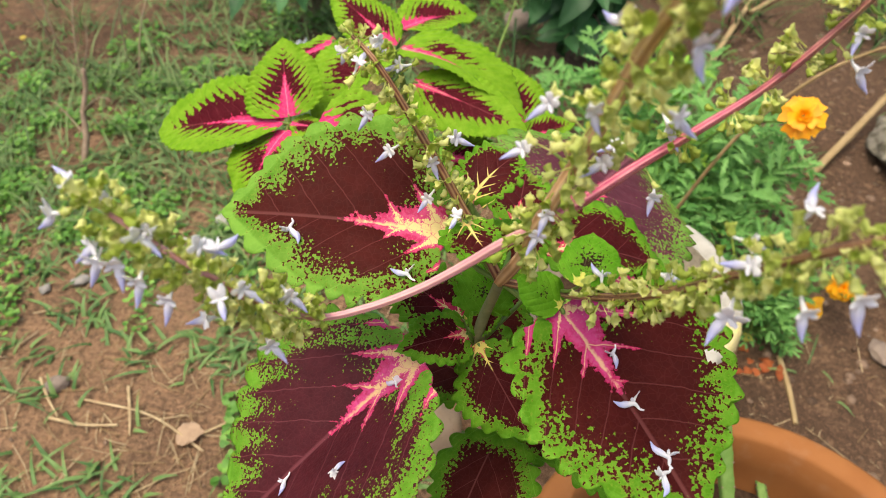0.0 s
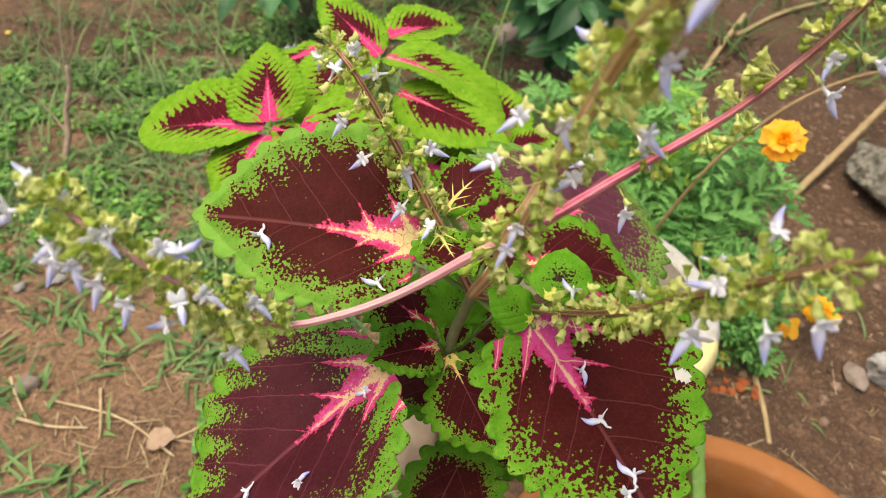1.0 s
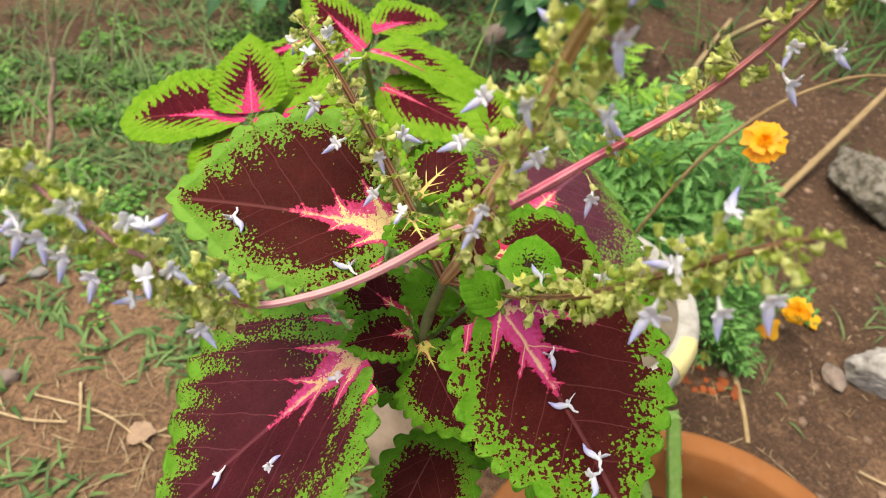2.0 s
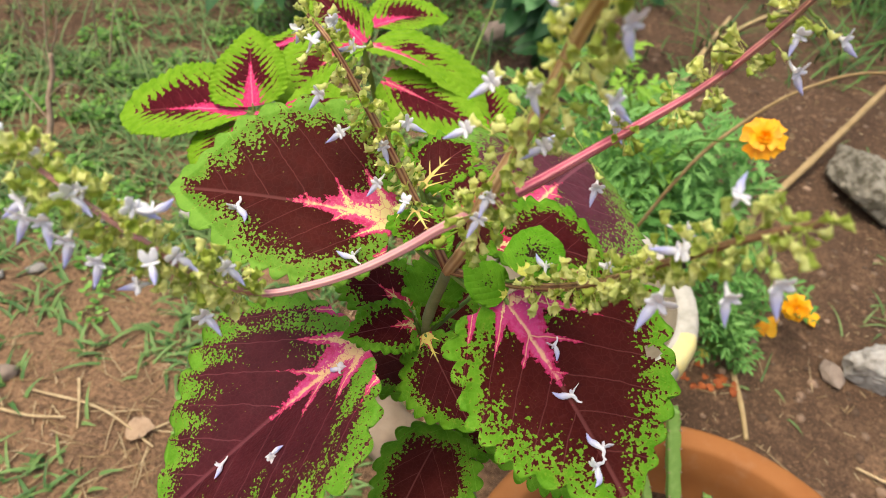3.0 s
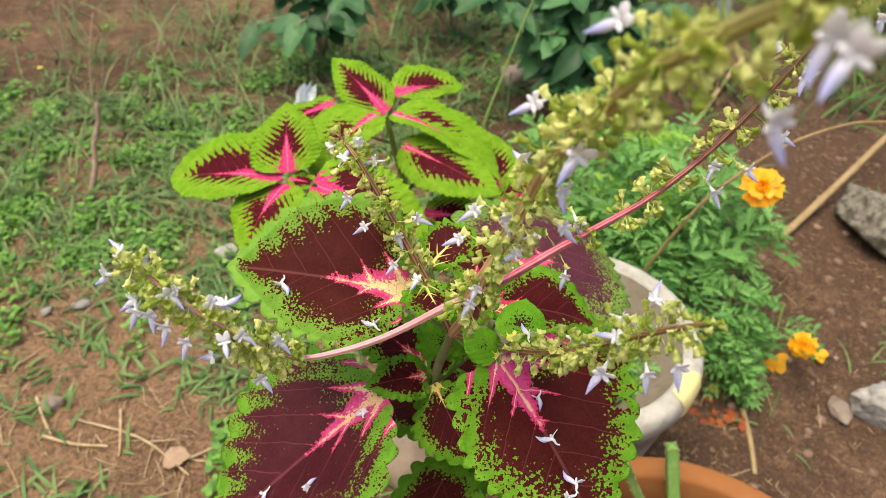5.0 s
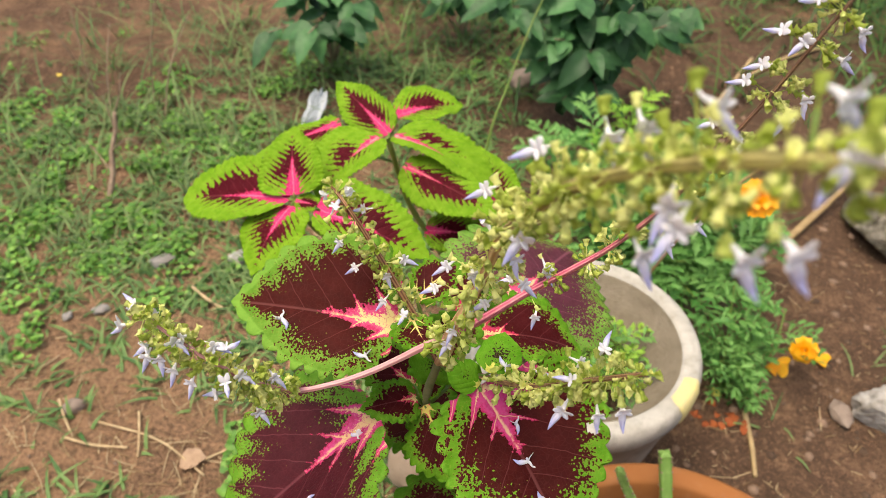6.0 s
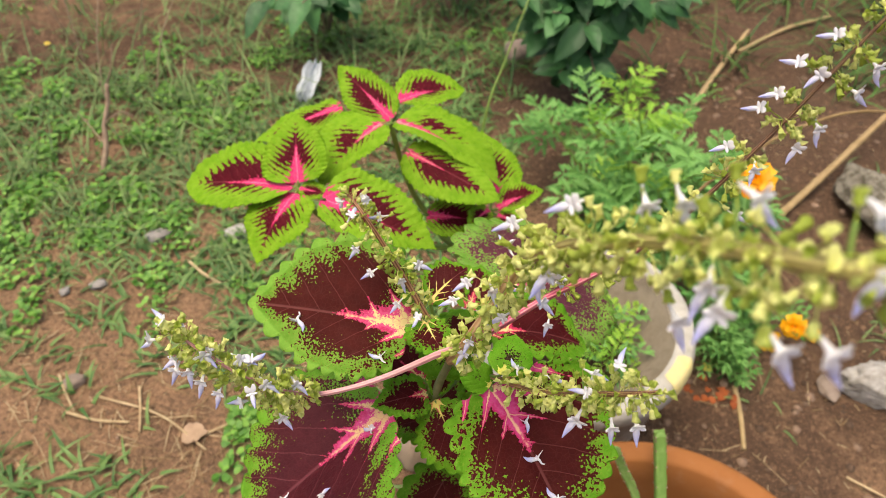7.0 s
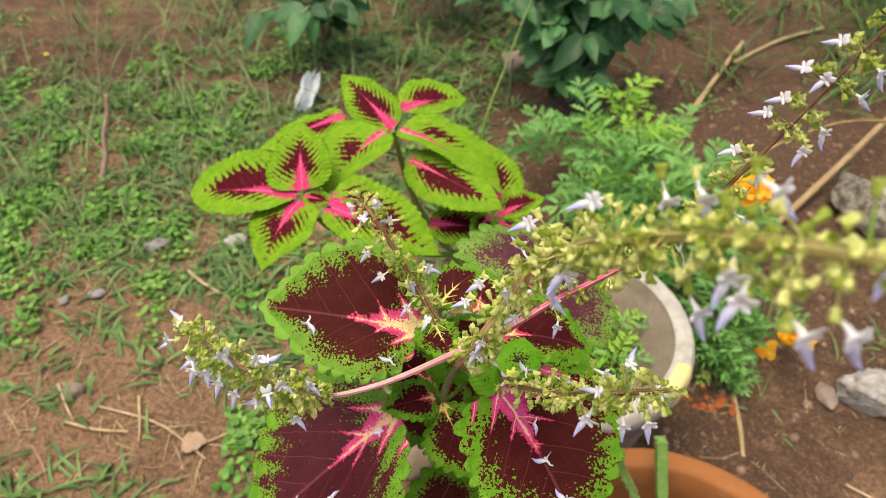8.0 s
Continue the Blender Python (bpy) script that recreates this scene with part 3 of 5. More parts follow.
terracotta_pot()
cement_pot()


def cactus():
    t = thing("cactus", "slender ridged green cactus stems standing in the terracotta pot", "cactus")

    def column(pts, r, name="stem"):
        line = spline(pts, 36)
        _, a, b = frames_along(line)
        verts, faces, seg = [], [], 16
        for i, q in enumerate(line):
            s = i / 36
            taper = 1.0 if s < 0.85 else math.sqrt(max(0.02, 1 - ((s - 0.85) / 0.15) ** 2))
            for k in range(seg):
                w = 2 * math.pi * k / seg
                rib = 1 + 0.22 * math.cos(4 * w)
                knob = 1 + 0.07 * math.cos(i * 1.75) * max(0, math.cos(4 * w))
                verts.append(q + r * taper * rib * knob * (math.cos(w) * a[i] + math.sin(w) * b[i]))
        for i in range(36):
            for k in range(seg):
                j = (k + 1) % seg
                faces.append((i * seg + k, i * seg + j, (i + 1) * seg + j, (i + 1) * seg + k))
        faces.append(tuple(36 * seg + k for k in range(seg)))
        ob = link(name, verts, faces, CACTUS, t)
        # small dark spine cushions on the ribs
        sv, sf = [], []
        for i in range(2, 35, 3):
            for k in range(0, 16, 4):
                w = 2 * math.pi * k / seg
                d = math.cos(w) * a[i] + math.sin(w) * b[i]
                c = line[i] + d * r * 1.22
                n0 = len(sv)
                for e in ((0.0018, 0, 0), (-0.0018, 0, 0), (0, 0.0018, 0), (0, -0.0018, 0), (0, 0, 0.0018), (0, 0, -0.0018)):
                    sv.append(c + np.array(e))
                for f in ((0, 2, 4), (2, 1, 4), (1, 3, 4), (3, 0, 4), (2, 0, 5), (1, 2, 5), (3, 1, 5), (0, 3, 5)):
                    sf.append(tuple(n0 + x for x in f))
        tagged(link("spine_cushion", sv, sf, DEAD, ob), "small brown spine cushions", kind="stuff")

    column([(0.35, 0.39, 0.27), (0.335, 0.45, 0.35), (0.322, 0.512, 0.428), (0.319, 0.522, 0.445)], 0.0078)
    column([(0.318, 0.40, 0.27), (0.306, 0.463, 0.35), (0.276, 0.484, 0.41), (0.258, 0.486, 0.455)], 0.0060)
    column([(0.405, 0.44, 0.27), (0.395, 0.485, 0.30), (0.388, 0.515, 0.325)], 0.0062)


cactus()


# ---- coleus plants ----
def calyx_mesh(seed):
    """A small nodding cup on a thin stalk, along y: a broad round upper lip stands over a short toothed lower one."""
    rng = random.Random(seed)
    size, reach = 0.0037 * rng.uniform(0.75, 1.2), 0.0042 * rng.uniform(0.5, 1.5)
    broad, rise, droop = rng.uniform(0.36, 0.62), rng.uniform(0.25, 0.75), rng.uniform(0.1, 0.7)
    verts, faces, seg = [], [], 12
    rings = ((0.07, -1, 0), (0.06, 0.0, 0), (0.22, 0.05, 0), (0.32, 0.25, 0), (0.30, 0.48, 0.0), (0.32, 0.66, 0.45), (0.34, 0.82, 1.0), (0.31, 0.80, 0.97), (0.24, 0.52, 0.05), (0.03, 0.34, 0))
    for r, h, lip in rings:
        for k in range(seg):
            w = 2 * math.pi * k / seg
            top, low = max(0.0, math.cos(w)) ** 0.8, max(0.0, -math.cos(w))
            tooth = 0.12 * lip * low * math.cos(6 * w)
            y = (reach + size * (h + lip * (0.20 * top + 0.18 * low + tooth))) if h >= 0 else 0.0
            side = math.sin(w) * size * (r + 0.75 * broad * lip * top)
            z = math.cos(w) * size * (r + rise * lip * top) - droop * y * y * 40
            verts.append((side, y, z))
    for i in range(len(rings) - 1):
        for k in range(seg):
            m = (k + 1) % seg
            faces.append((i * seg + k, i * seg + m, (i + 1) * seg + m, (i + 1) * seg + k))
    me = bpy.data.meshes.new("calyx")
    me.from_pydata(verts, [], faces)
    me.shade_smooth()
    me.materials.append(CALYX)
    return me


def flower_mesh(seed, scale=1.0):
    """A two-lipped flower along y: thin bent tube, pointed boat-shaped lower lip, two white lobes raised above."""
    rng = random.Random(seed)
    verts, faces = [], []

    def loft(path, widths, heights, seg=8, flat=(1.0, 0, 0)):
        n0 = len(verts)
        line = spline(path, 10)
        tan, _, _ = frames_along(line)
        for i, q in enumerate(line):
            s = i / 10 * (len(widths) - 1)
            k0 = min(int(s), len(widths) - 2)
            f = s - k0
            wd, ht = widths[k0] * (1 - f) + widths[k0 + 1] * f, heights[k0] * (1 - f) + heights[k0 + 1] * f
            x = np.array(flat) - tan[i] * (tan[i] @ np.array(flat))
            x = x / np.linalg.norm(x)
            z = np.cross(x, tan[i])
            for k in range(seg):
                a = 2 * math.pi * k / seg
                verts.append(q + x * wd * math.cos(a) + z * ht * math.sin(a))
        for i in range(10):
            for k in range(seg):
                j = (k + 1) % seg
                faces.append((n0 + i * seg + k, n0 + i * seg + j, n0 + (i + 1) * seg + j, n0 + (i + 1) * seg + k))
        faces.append(tuple(n0 + 10 * seg + k for k in range(seg)))

    s = 0.001 * scale
    bend, open_by, fan = rng.uniform(0.4, 1.5), rng.uniform(0.6, 1.3), rng.uniform(0.8, 1.25)
    loft([(0, 0, 0), (0, 1.6 * s, -0.2 * s), (0, 3.0 * s, 0.7 * s * bend), (0, 4.6 * s, 1.2 * s)], [0.35 * s, 0.42 * s, 0.6 * s, 1.0 * s], [0.35 * s, 0.45 * s, 0.7 * s, 0.9 * s])
    # the lower lip: a keel that is deepest in its middle and runs to a point
    loft([(0, 4.0 * s, 0.9 * s), (0, 6.0 * s, 0.0), (0, 8.4 * s, -1.1 * s * bend), (0, 11.4 * s, -0.9 * s * bend)], [0.7 * s, 1.05 * s, 1.15 * s, 0.75 * s, 0.12 * s], [0.5 * s, 1.05 * s, 1.35 * s, 0.9 * s, 0.12 * s])
    for d in (-1, 1):
        # upper lip in two broad lobes that stand up and part, then the small side lobes
        loft([(0.25 * d * s, 4.2 * s, 1.3 * s), (0.9 * d * s * open_by, 4.2 * s, 3.0 * s), (1.6 * d * s * open_by, 3.4 * s, 4.9 * s * fan)], [0.6 * s, 1.35 * s, 1.35 * s, 0.5 * s], [0.3 * s, 0.28 * s, 0.22 * s, 0.12 * s], 8)
        loft([(0.3 * d * s, 4.8 * s, 1.3 * s), (1.5 * d * s, 5.2 * s, 1.6 * s), (2.5 * d * s, 5.6 * s, 1.9 * s)], [0.4 * s, 0.8 * s, 0.3 * s], [0.3 * s, 0.25 * s, 0.12 * s], 6, (0, 1.0, 0))
    me = bpy.data.meshes.new("flower")
    me.from_pydata([tuple(v) for v in verts], [], faces)
    me.shade_smooth()
    me.materials.append(COROLLA)
    return me


BUDS = [calyx_mesh(k) for k in range(8)]
FLOWERS = [flower_mesh(k) for k in range(6)]


def aim(place, out, up, scale=1.0):
    """A pose at a place with y along out and z near up."""
    y = Vector(out).normalized()
    x = y.cross(Vector(up))
    x = x.normalized() if x.length > 1e-4 else y.orthogonal().normalized()
    z = x.cross(y)
    return Matrix.Translation(place) @ Matrix((x, y, z)).transposed().to_4x4() @ Matrix.Scale(scale, 4)


def spike(plant, pts, r0, r1, mat, first, step, flowers, seed, cymes=2, size=1.0, buds=(5, 6, 7), drop=0.25, ridges=0.07, plane=None, spread=0.0022, taper=1.0, blooms=()):
    """A flower spike: a stalk with whorls of calyces, and flowers here and there."""
    rng = random.Random(seed)
    line = spline(pts, 60)
    stalk = link("flower_stalk", *tube(line, r1 + (r0 - r1) * np.linspace(1, 0, 61) ** taper, 12, ridges), mat, plant, attrs={"around": [k / 12 for _ in range(61) for k in range(12)], "rise": [i / 60 for i in range(61) for k in range(12)]})
    tan, a, b = frames_along(line)
    dist = np.concatenate([[0], np.cumsum(np.linalg.norm(np.diff(line, axis=0), axis=1))])
    total, s, k = dist[-1], first * dist[-1], 0
    while s < total - 0.001:
        i = min(int(np.searchsorted(dist, s)), 60)
        grow = 1.0 - 0.25 * (s / total)
        for c in range(cymes):
            w = k * math.pi / 2 + c * 2 * math.pi / cymes + rng.uniform(-0.35, 0.35)
            out = Vector(math.cos(w) * a[i] + math.sin(w) * b[i]) + Vector(tan[i]) * 0.25
            if plane:
                # the pairs of cymes all stand in one plane
                out = (-1) ** c * Vector(tan[i]).cross(Vector(plane)).normalized() + 0.35 * out
            root = Vector(line[i]) + out.normalized() * r1 * 0.6
            for b2 in range(rng.choice(buds)):
                way = out.normalized() * 0.9 + Vector((rng.uniform(-0.9, 0.9), rng.uniform(-0.9, 0.9), rng.uniform(-1.0, 0.55)))
                share("calyx", rng.choice(BUDS), stalk, m=aim(root + out.normalized() * rng.uniform(0, spread) + Vector(tan[i]) * rng.uniform(-0.0022, 0.0022), way, (0, 0, 1), size * grow * rng.uniform(0.8, 1.2)))
            if rng.random() < flowers:
                d = (out.normalized() + Vector((0, 0, -drop)) + Vector((rng.uniform(-0.3, 0.3), rng.uniform(-0.3, 0.3), rng.uniform(-0.2, 0.2)))).normalized()
                share("flower", rng.choice(FLOWERS), stalk, m=aim(root + out.normalized() * 0.0055 * size, d, (0, 0, 1), size * rng.uniform(0.92, 1.15)))
        s += step * (1.15 - 0.4 * s / total) * rng.uniform(0.85, 1.15)
        k += 1
    # open flowers: how far up the stalk, where they hang from it, and which way they point (millimetres)
    for part, *mm in blooms:
        root, off, d = Vector(line[int(round(np.interp(part, dist / total, range(61))))]), 0.001 * Vector(mm[:3]), Vector(mm[3:])
        off *= min(1.0, 0.015 / max(off.length, 1e-6))
        q = root + off
        if off.length > 0.003:
            base = q - off.normalized() * min(0.006, off.length)
            if off.length > 0.007:
                mid = root.lerp(base, 0.5) - Vector((0, 0, 0.0008))
                link("pedicel", *tube(spline([root, mid, base], 4), [0.0006] * 5, 5), STEM_GREEN, stalk)
            share("calyx", BUDS[int(part * 100) % 8], stalk, m=aim(base, off, (0, 0, 1), size))
        share("flower", rng.choice(FLOWERS), stalk, m=aim(q, d, (0.1, -0.7, 0.7), size * max(1.12, min(1.5, d.length / 10.0))))
    # the closed tip
    for k in range(5):
        way = Vector(tan[-1]) * 1.2 + Vector((rng.uniform(-0.7, 0.7), rng.uniform(-0.7, 0.7), rng.uniform(-0.5, 0.5)))
        share("calyx", BUDS[k], stalk, m=aim(Vector(line[-1]), way, (0, 0, 1), 0.6 * size))
    return stalk


BLOOMS_DROOPING = [(0.95, -2.7, -3.0, -2.6, -8, -6, -5), (0.95, -4.6, -5.5, -4.7, -2, -6, -6), (0.93, -3.6, -4.9, -4.3, 2, -6, -6), (0.89, -3.0, -4.8, -4.3, -1, -8, -7), (0.93, 0.1, 0.1, 0.1, 5, -3, -3), (0.83, -3.0, -5.2, -4.7, -1, -7, -6), (0.73, -2.8, -6.1, -5.5, -7, -2, -1), (0.84, 2.9, 4.3, 3.8, 6, -1, -2), (0.89, 3.8, 5.1, 4.5, -3, -2, -1), (0.65, -1.4, -7.2, -6.8, 5, -4, -4), (0.61, 0.8, 6.5, 6.2, 3, -2, -2), (0.75, 1.3, 2.2, 1.9, 2, -1, -1), (1.00, 0.1, 0.4, 0.4, -2, 1, 1)]
BLOOMS_LEANING = [(0.86, -0.8, 6.3, 6.1, 3, 5, 5), (0.72, -1.7, 8.7, 8.6, 4, -1, -1), (0.48, 0.5, 6.8, 6.4, 7, -1, -2), (0.80, 0.2, 0.2, 0.2, -11, -1, 1), (0.72, 0.6, -4.7, -4.6, -8, -11, -10), (0.87, 0.7, -6.9, -6.7, 1, -8, -8), (0.94, 1.0, -5.4, -5.3, 2, -9, -9)]
BLOOMS_UPRIGHT = [(0.96, 5.1, 3.9, 3.1, 3, -3, -3), (0.81, 9.0, 6.6, 4.9, -9, -2, -1), (0.90, -8.0, -5.7, -4.3, 2, 3, 3), (0.78, -8.0, -5.2, -4.0, -5, -6, -6), (0.63, -8.1, -5.2, -4.0, -8, -5, -4), (0.44, -5.5, -3.5, -2.7, -6, -7, -6), (0.57, 6.7, 4.2, 3.2, 12, -2, -3), (0.55, -0.9, -0.5, -0.4, 3, -5, -5)]
BLOOMS_NEAR = [(0.71, -4, 9, 9, -5, -2, -1), (0.57, -9, 9, 10, -7, -3, -2), (0.78, -3, 11, 11, 1, -2, -3), (0.81, -2, 10, 10, 1, -2, -2), (0.85, -1, 11, 11, 3, -2, -2), (0.92, 1, 12, 11, 6, -4, -5), (0.60, 2, -2, -2, -7, -10, -8), (0.83, 0, -3, -3, -3, -8, -7), (0.94, 1, 4, 4, -6, -8, -7), (0.79, 3, -11, -11, 3, -5, -5)]
BLOOMS_NEAR += [(0.39, -8, 2, 2, 3, -5, -6), (0.37, -15, 5, 6, -6, -4, -3), (0.32, -14, 5, 6, -7, -3, -2), (0.27, -1, -1, 0, -3, -7, -7), (0.40, 12, -3, -3, 5, -3, -3), (0.35, 9, -2, -3, -5, -3, -2), (0.85, -1, -7, -6, -4, -6, -5), (0.88, -1, -10, -10, 4, -5, -5), (0.91, -1, -9, -8, 5, -5, -6), (0.25, 1, -1, -1, -4, -6, -6)]
BLOOMS_LONG = [(0.94, -4.8, 2.3, 2.8, -8, -1, 0), (0.86, -7.2, 3.7, 4.5, -8, 0, 1), (0.82, -6.6, 3.0, 3.7, -11, -3, -1), (0.77, -7.1, 3.1, 3.9, -11, -1, 0), (0.70, -6.4, 3.2, 3.9, -11, -4, -2), (0.89, -2.3, 1.1, 1.4, -8, -7, -5), (0.94, 5.4, -2.7, -3.3, 4, -5, -6), (0.89, 6.3, -3.0, -3.7, 6, -3, -4), (0.82, 6.6, -3.6, -4.3, 2, -7, -7), (0.77, 7.7, -4.8, -5.6, -4, -7, -6), (0.70, 2.9, -1.3, -1.6, -1, -7, -7), (0.60, 8.8, -5.4, -6.3, 7, -2, -3)]
BLOOMS_LONG += [(0.47, 7.3, -5.1, -5.6, 6, -7, -8), (0.51, 3.2, -1.5, -1.7, -2, -5, -5), (0.53, 9.6, -5.5, -6.2, 5, -3, -3), (0.25, -7.7, 7.1, 7.6, 7, -10, -11), (0.19, 5.6, -5.6, -6.0, -2, -8, -8), (0.19, -6.3, 5.4, 5.8, -9, -3, -2)]


def front_coleus():
    t = thing("coleus_plant", "coleus with maroon green-edged leaves, pink centres and pale lilac spikes", "plant")
    node0, node1 = (0.0695, 0.302, 0.862), (0.0825, 0.2555, 0.9445)
    low, mid = (0.0586, 0.3093, 0.7991), (0.072, 0.312, 0.72)
    line = spline([(0.150, 0.325, 0.275), (0.128, 0.315, 0.45), (0.095, 0.306, 0.62), mid, low, node0], 40)
    link("stem", *tube(line, np.linspace(0.0055, 0.0027, 41), 10, 0.08), STEM_DULL, t)

    A = add_leaf(t, (0.0424, 0.3060, 0.8900), (-0.0678, 0.3056, 0.8975), (0.1365, -0.3075, 0.9417), 0.0400, 0.0569, LEAF_BIG, node0, 1, teeth=13, a=0.50, b=0.82, cord=0.110, camber=0.0045, fold=(0.0, 0.17), grow=0.10)
    B = add_leaf(t, (0.0284, 0.2891, 0.8143), (-0.0777, 0.2048, 0.7408), (-0.3867, -0.1307, 0.9129), 0.0787, 0.0763, LEAF_BIG_B, low, 2, teeth=15, a=0.56, b=1.01, cord=0.013, camber=0.0037, fold=(0.26, 0.20), sweep=0.52)
    C = add_leaf(t, (0.0982, 0.2787, 0.8720), (0.1580, 0.1948, 0.8402), (0.2038, -0.2253, 0.9527), 0.0745, 0.0410, LEAF_BIG_C, node0, 3, teeth=13, a=0.45, b=0.91, cord=0.091, camber=-0.0100, fold=(0.12, -0.03), hole=(-0.0548, 0.0522, 0.0040), half=28, bow=-0.0075)
    add_leaf(t, (0.1155, 0.4030, 0.8210), (0.1657, 0.5104, 0.7831), (0.1906, -0.2052, 0.9600), 0.0824, 0.0727, LEAF_BACK, low, 4, teeth=14, scallop=0.75, a=0.32, b=0.68, cord=0.102, camber=0.0091, fold=(-0.18, -0.14))
    add_leaf(t, (0.0884, 0.3526, 0.8335), (0.1711, 0.3697, 0.8041), (0.0454, -0.0149, 0.9989), 0.0424, 0.0252, LEAF_YOUNG, low, 5, teeth=12, a=0.60, b=0.65, camber=0.0089, fold=(0.06, 0.10))
    add_leaf(t, (0.0528, 0.3231, 0.8964), (0.0772, 0.3510, 0.9053), (-0.0395, -0.2184, 0.9750), 0.0184, 0.0149, LEAF_SMALL, node0, 6, teeth=9, a=0.59, b=0.78, camber=0.0050, fold=(0.08, 0.09))
    add_leaf(t, (0.0525, 0.3068, 0.8978), (0.0704, 0.2805, 0.8978), (0.2590, -0.1265, 0.9576), 0.0128, 0.0185, LEAF_STAR, node0, 7, teeth=10, a=0.44, b=0.85, camber=-0.0030, fold=(0.05, 0.09))
    add_leaf(t, (0.077, 0.362, 0.846), (0.082, 0.402, 0.853), (0, -0.25, 0.97), 0.020, 0.020, LEAF_YOUNG, low, 8, teeth=8, scallop=0.25, serrate=True)
    add_leaf(t, (0.0526, 0.3062, 0.8120), (0.0157, 0.2830, 0.8227), (-0.05, -0.45, 0.9), 0.0165, 0.0165, LEAF_YOUNG, low, 9, teeth=13, a=0.46, b=0.95, camber=0.0038, scallop=0.5)
    add_leaf(t, (0.0535, 0.3096, 0.8122), (0.0710, 0.3135, 0.8210), (0.05, -0.55, 0.85), 0.0078, 0.0068, LEAF_PLAIN, low, 10, teeth=9, camber=0.001, scallop=0.4)
    add_leaf(t, (0.0587, 0.3032, 0.8077), (0.0907, 0.2616, 0.7799), (-0.2010, -0.4858, 0.8506), 0.0220, 0.0261, LEAF_YOUNG_STAR, low, 11, teeth=11, a=0.60, b=0.74, camber=0.0013)
    add_leaf(t, (0.048, 0.317, 0.812), (-0.004, 0.347, 0.820), (0, -0.25, 0.97), 0.021, 0.021, LEAF_YOUNG, low, 12, teeth=10)
    add_leaf(t, (0.0734, 0.3034, 0.7130), (0.0416, 0.2216, 0.6862), (-0.3491, -0.2980, 0.8884), 0.0397, 0.0296, LEAF_PLAIN, mid, 13, teeth=11, a=0.46, b=0.77, camber=0.0048)
    add_leaf(t, (0.1019, 0.3048, 0.7386), (0.1708, 0.2569, 0.7168), (0.0434, -0.3782, 0.9247), 0.0280, 0.0223, LEAF_PLAIN, mid, 14, teeth=11, b=0.97, camber=0.0043)
    add_leaf(t, (0.060, 0.320, 0.745), (0.005, 0.350, 0.735), (-0.1, -0.35, 0.9), 0.026, 0.026, LEAF_PLAIN, mid, 15, teeth=9)
    # extra lower leaves, added partly to shade the cement pot's rim behind them
    add_leaf(t, (0.072, 0.312, 0.760), (0.104, 0.362, 0.752), (0.1, -0.3, 0.95), 0.022, 0.022, LEAF_PLAIN, mid, 51, teeth=8)
    add_leaf(t, (0.062, 0.312, 0.772), (0.056, 0.358, 0.768), (0, -0.3, 0.95), 0.018, 0.018, LEAF_PLAIN, mid, 52, teeth=8)
    add_leaf(t, (0.082, 0.306, 0.700), (0.128, 0.336, 0.690), (0.1, -0.3, 0.95), 0.024, 0.024, LEAF_PLAIN, (0.085, 0.306, 0.66), 53, teeth=8)
    add_leaf(t, (0.0585, 0.3178, 0.8085), (0.0622, 0.3491, 0.8315), (0.05, -0.6, 0.8), 0.017, 0.017, LEAF_BRACT, low, 54, teeth=8)
    add_leaf(t, (0.0765, 0.3487, 0.8615), (0.0755, 0.3166, 0.8444), (0.1, -0.5, 0.85), 0.019, 0.019, LEAF_PLAIN, node0, 55, teeth=9)
    add_leaf(t, (0.0612, 0.3366, 0.7713), (0.0826, 0.3674, 0.7765), (0.05, -0.5, 0.87), 0.022, 0.022, LEAF_PLAIN, mid, 56, teeth=9)
    # two round bracts at the foot of a spike
    add_leaf(t, (0.0989, 0.2784, 0.8739), (0.0775, 0.2838, 0.8853), (-0.0252, -0.5018, 0.8646), 0.0113, 0.0100, LEAF_BRACT, (0.096, 0.283, 0.873), 16, teeth=9, scallop=0.08, a=0.57, b=0.79, camber=0.0017, name="bract", petiole_r=0.0008, wave=0.0004, spear=0.0)
    D2 = add_leaf(t, (0.1048, 0.2754, 0.8919), (0.1114, 0.3028, 0.8980), (-0.0948, -0.4608, 0.8824), 0.0117, 0.0164, LEAF_BRACT_DOTTED, (0.098, 0.281, 0.881), 17, teeth=9, scallop=0.10, a=0.52, b=0.78, camber=0.0005, name="bract", petiole_r=0.0008, wave=0.0004, spear=0.0)
    # spikes
    spike(t, [node0, (0.0543, 0.3100, 0.8928), (0.0393, 0.3150, 0.9239), (0.0247, 0.3200, 0.9517), (0.0131, 0.3240, 0.9711), (0.0023, 0.3332, 0.9775)], 0.0027, 0.0010, STEM_BROWN, 0.30, 0.0098, 0.10, 21, size=1.06, buds=(5, 6, 8), blooms=BLOOMS_UPRIGHT)
    spike(t, [node0, (0.0795, 0.2830, 0.9015), node1, (0.0925, 0.2560, 0.9709), (0.1013, 0.2479, 1.0035), (0.1086, 0.2332, 1.0395), (0.1208, 0.1960, 1.0875), (0.1275, 0.1755, 1.1110), (0.1412, 0.1535, 1.1350), (0.1555, 0.1300, 1.1560), (0.1721, 0.1165, 1.1660), (0.1930, 0.1060, 1.1710)], 0.0031, 0.0017, STEM_TAN, 0.17, 0.0106, 0.04, 22, cymes=3, buds=(4, 5, 6), size=1.10, spread=0.0042, drop=0.55, blooms=BLOOMS_NEAR)
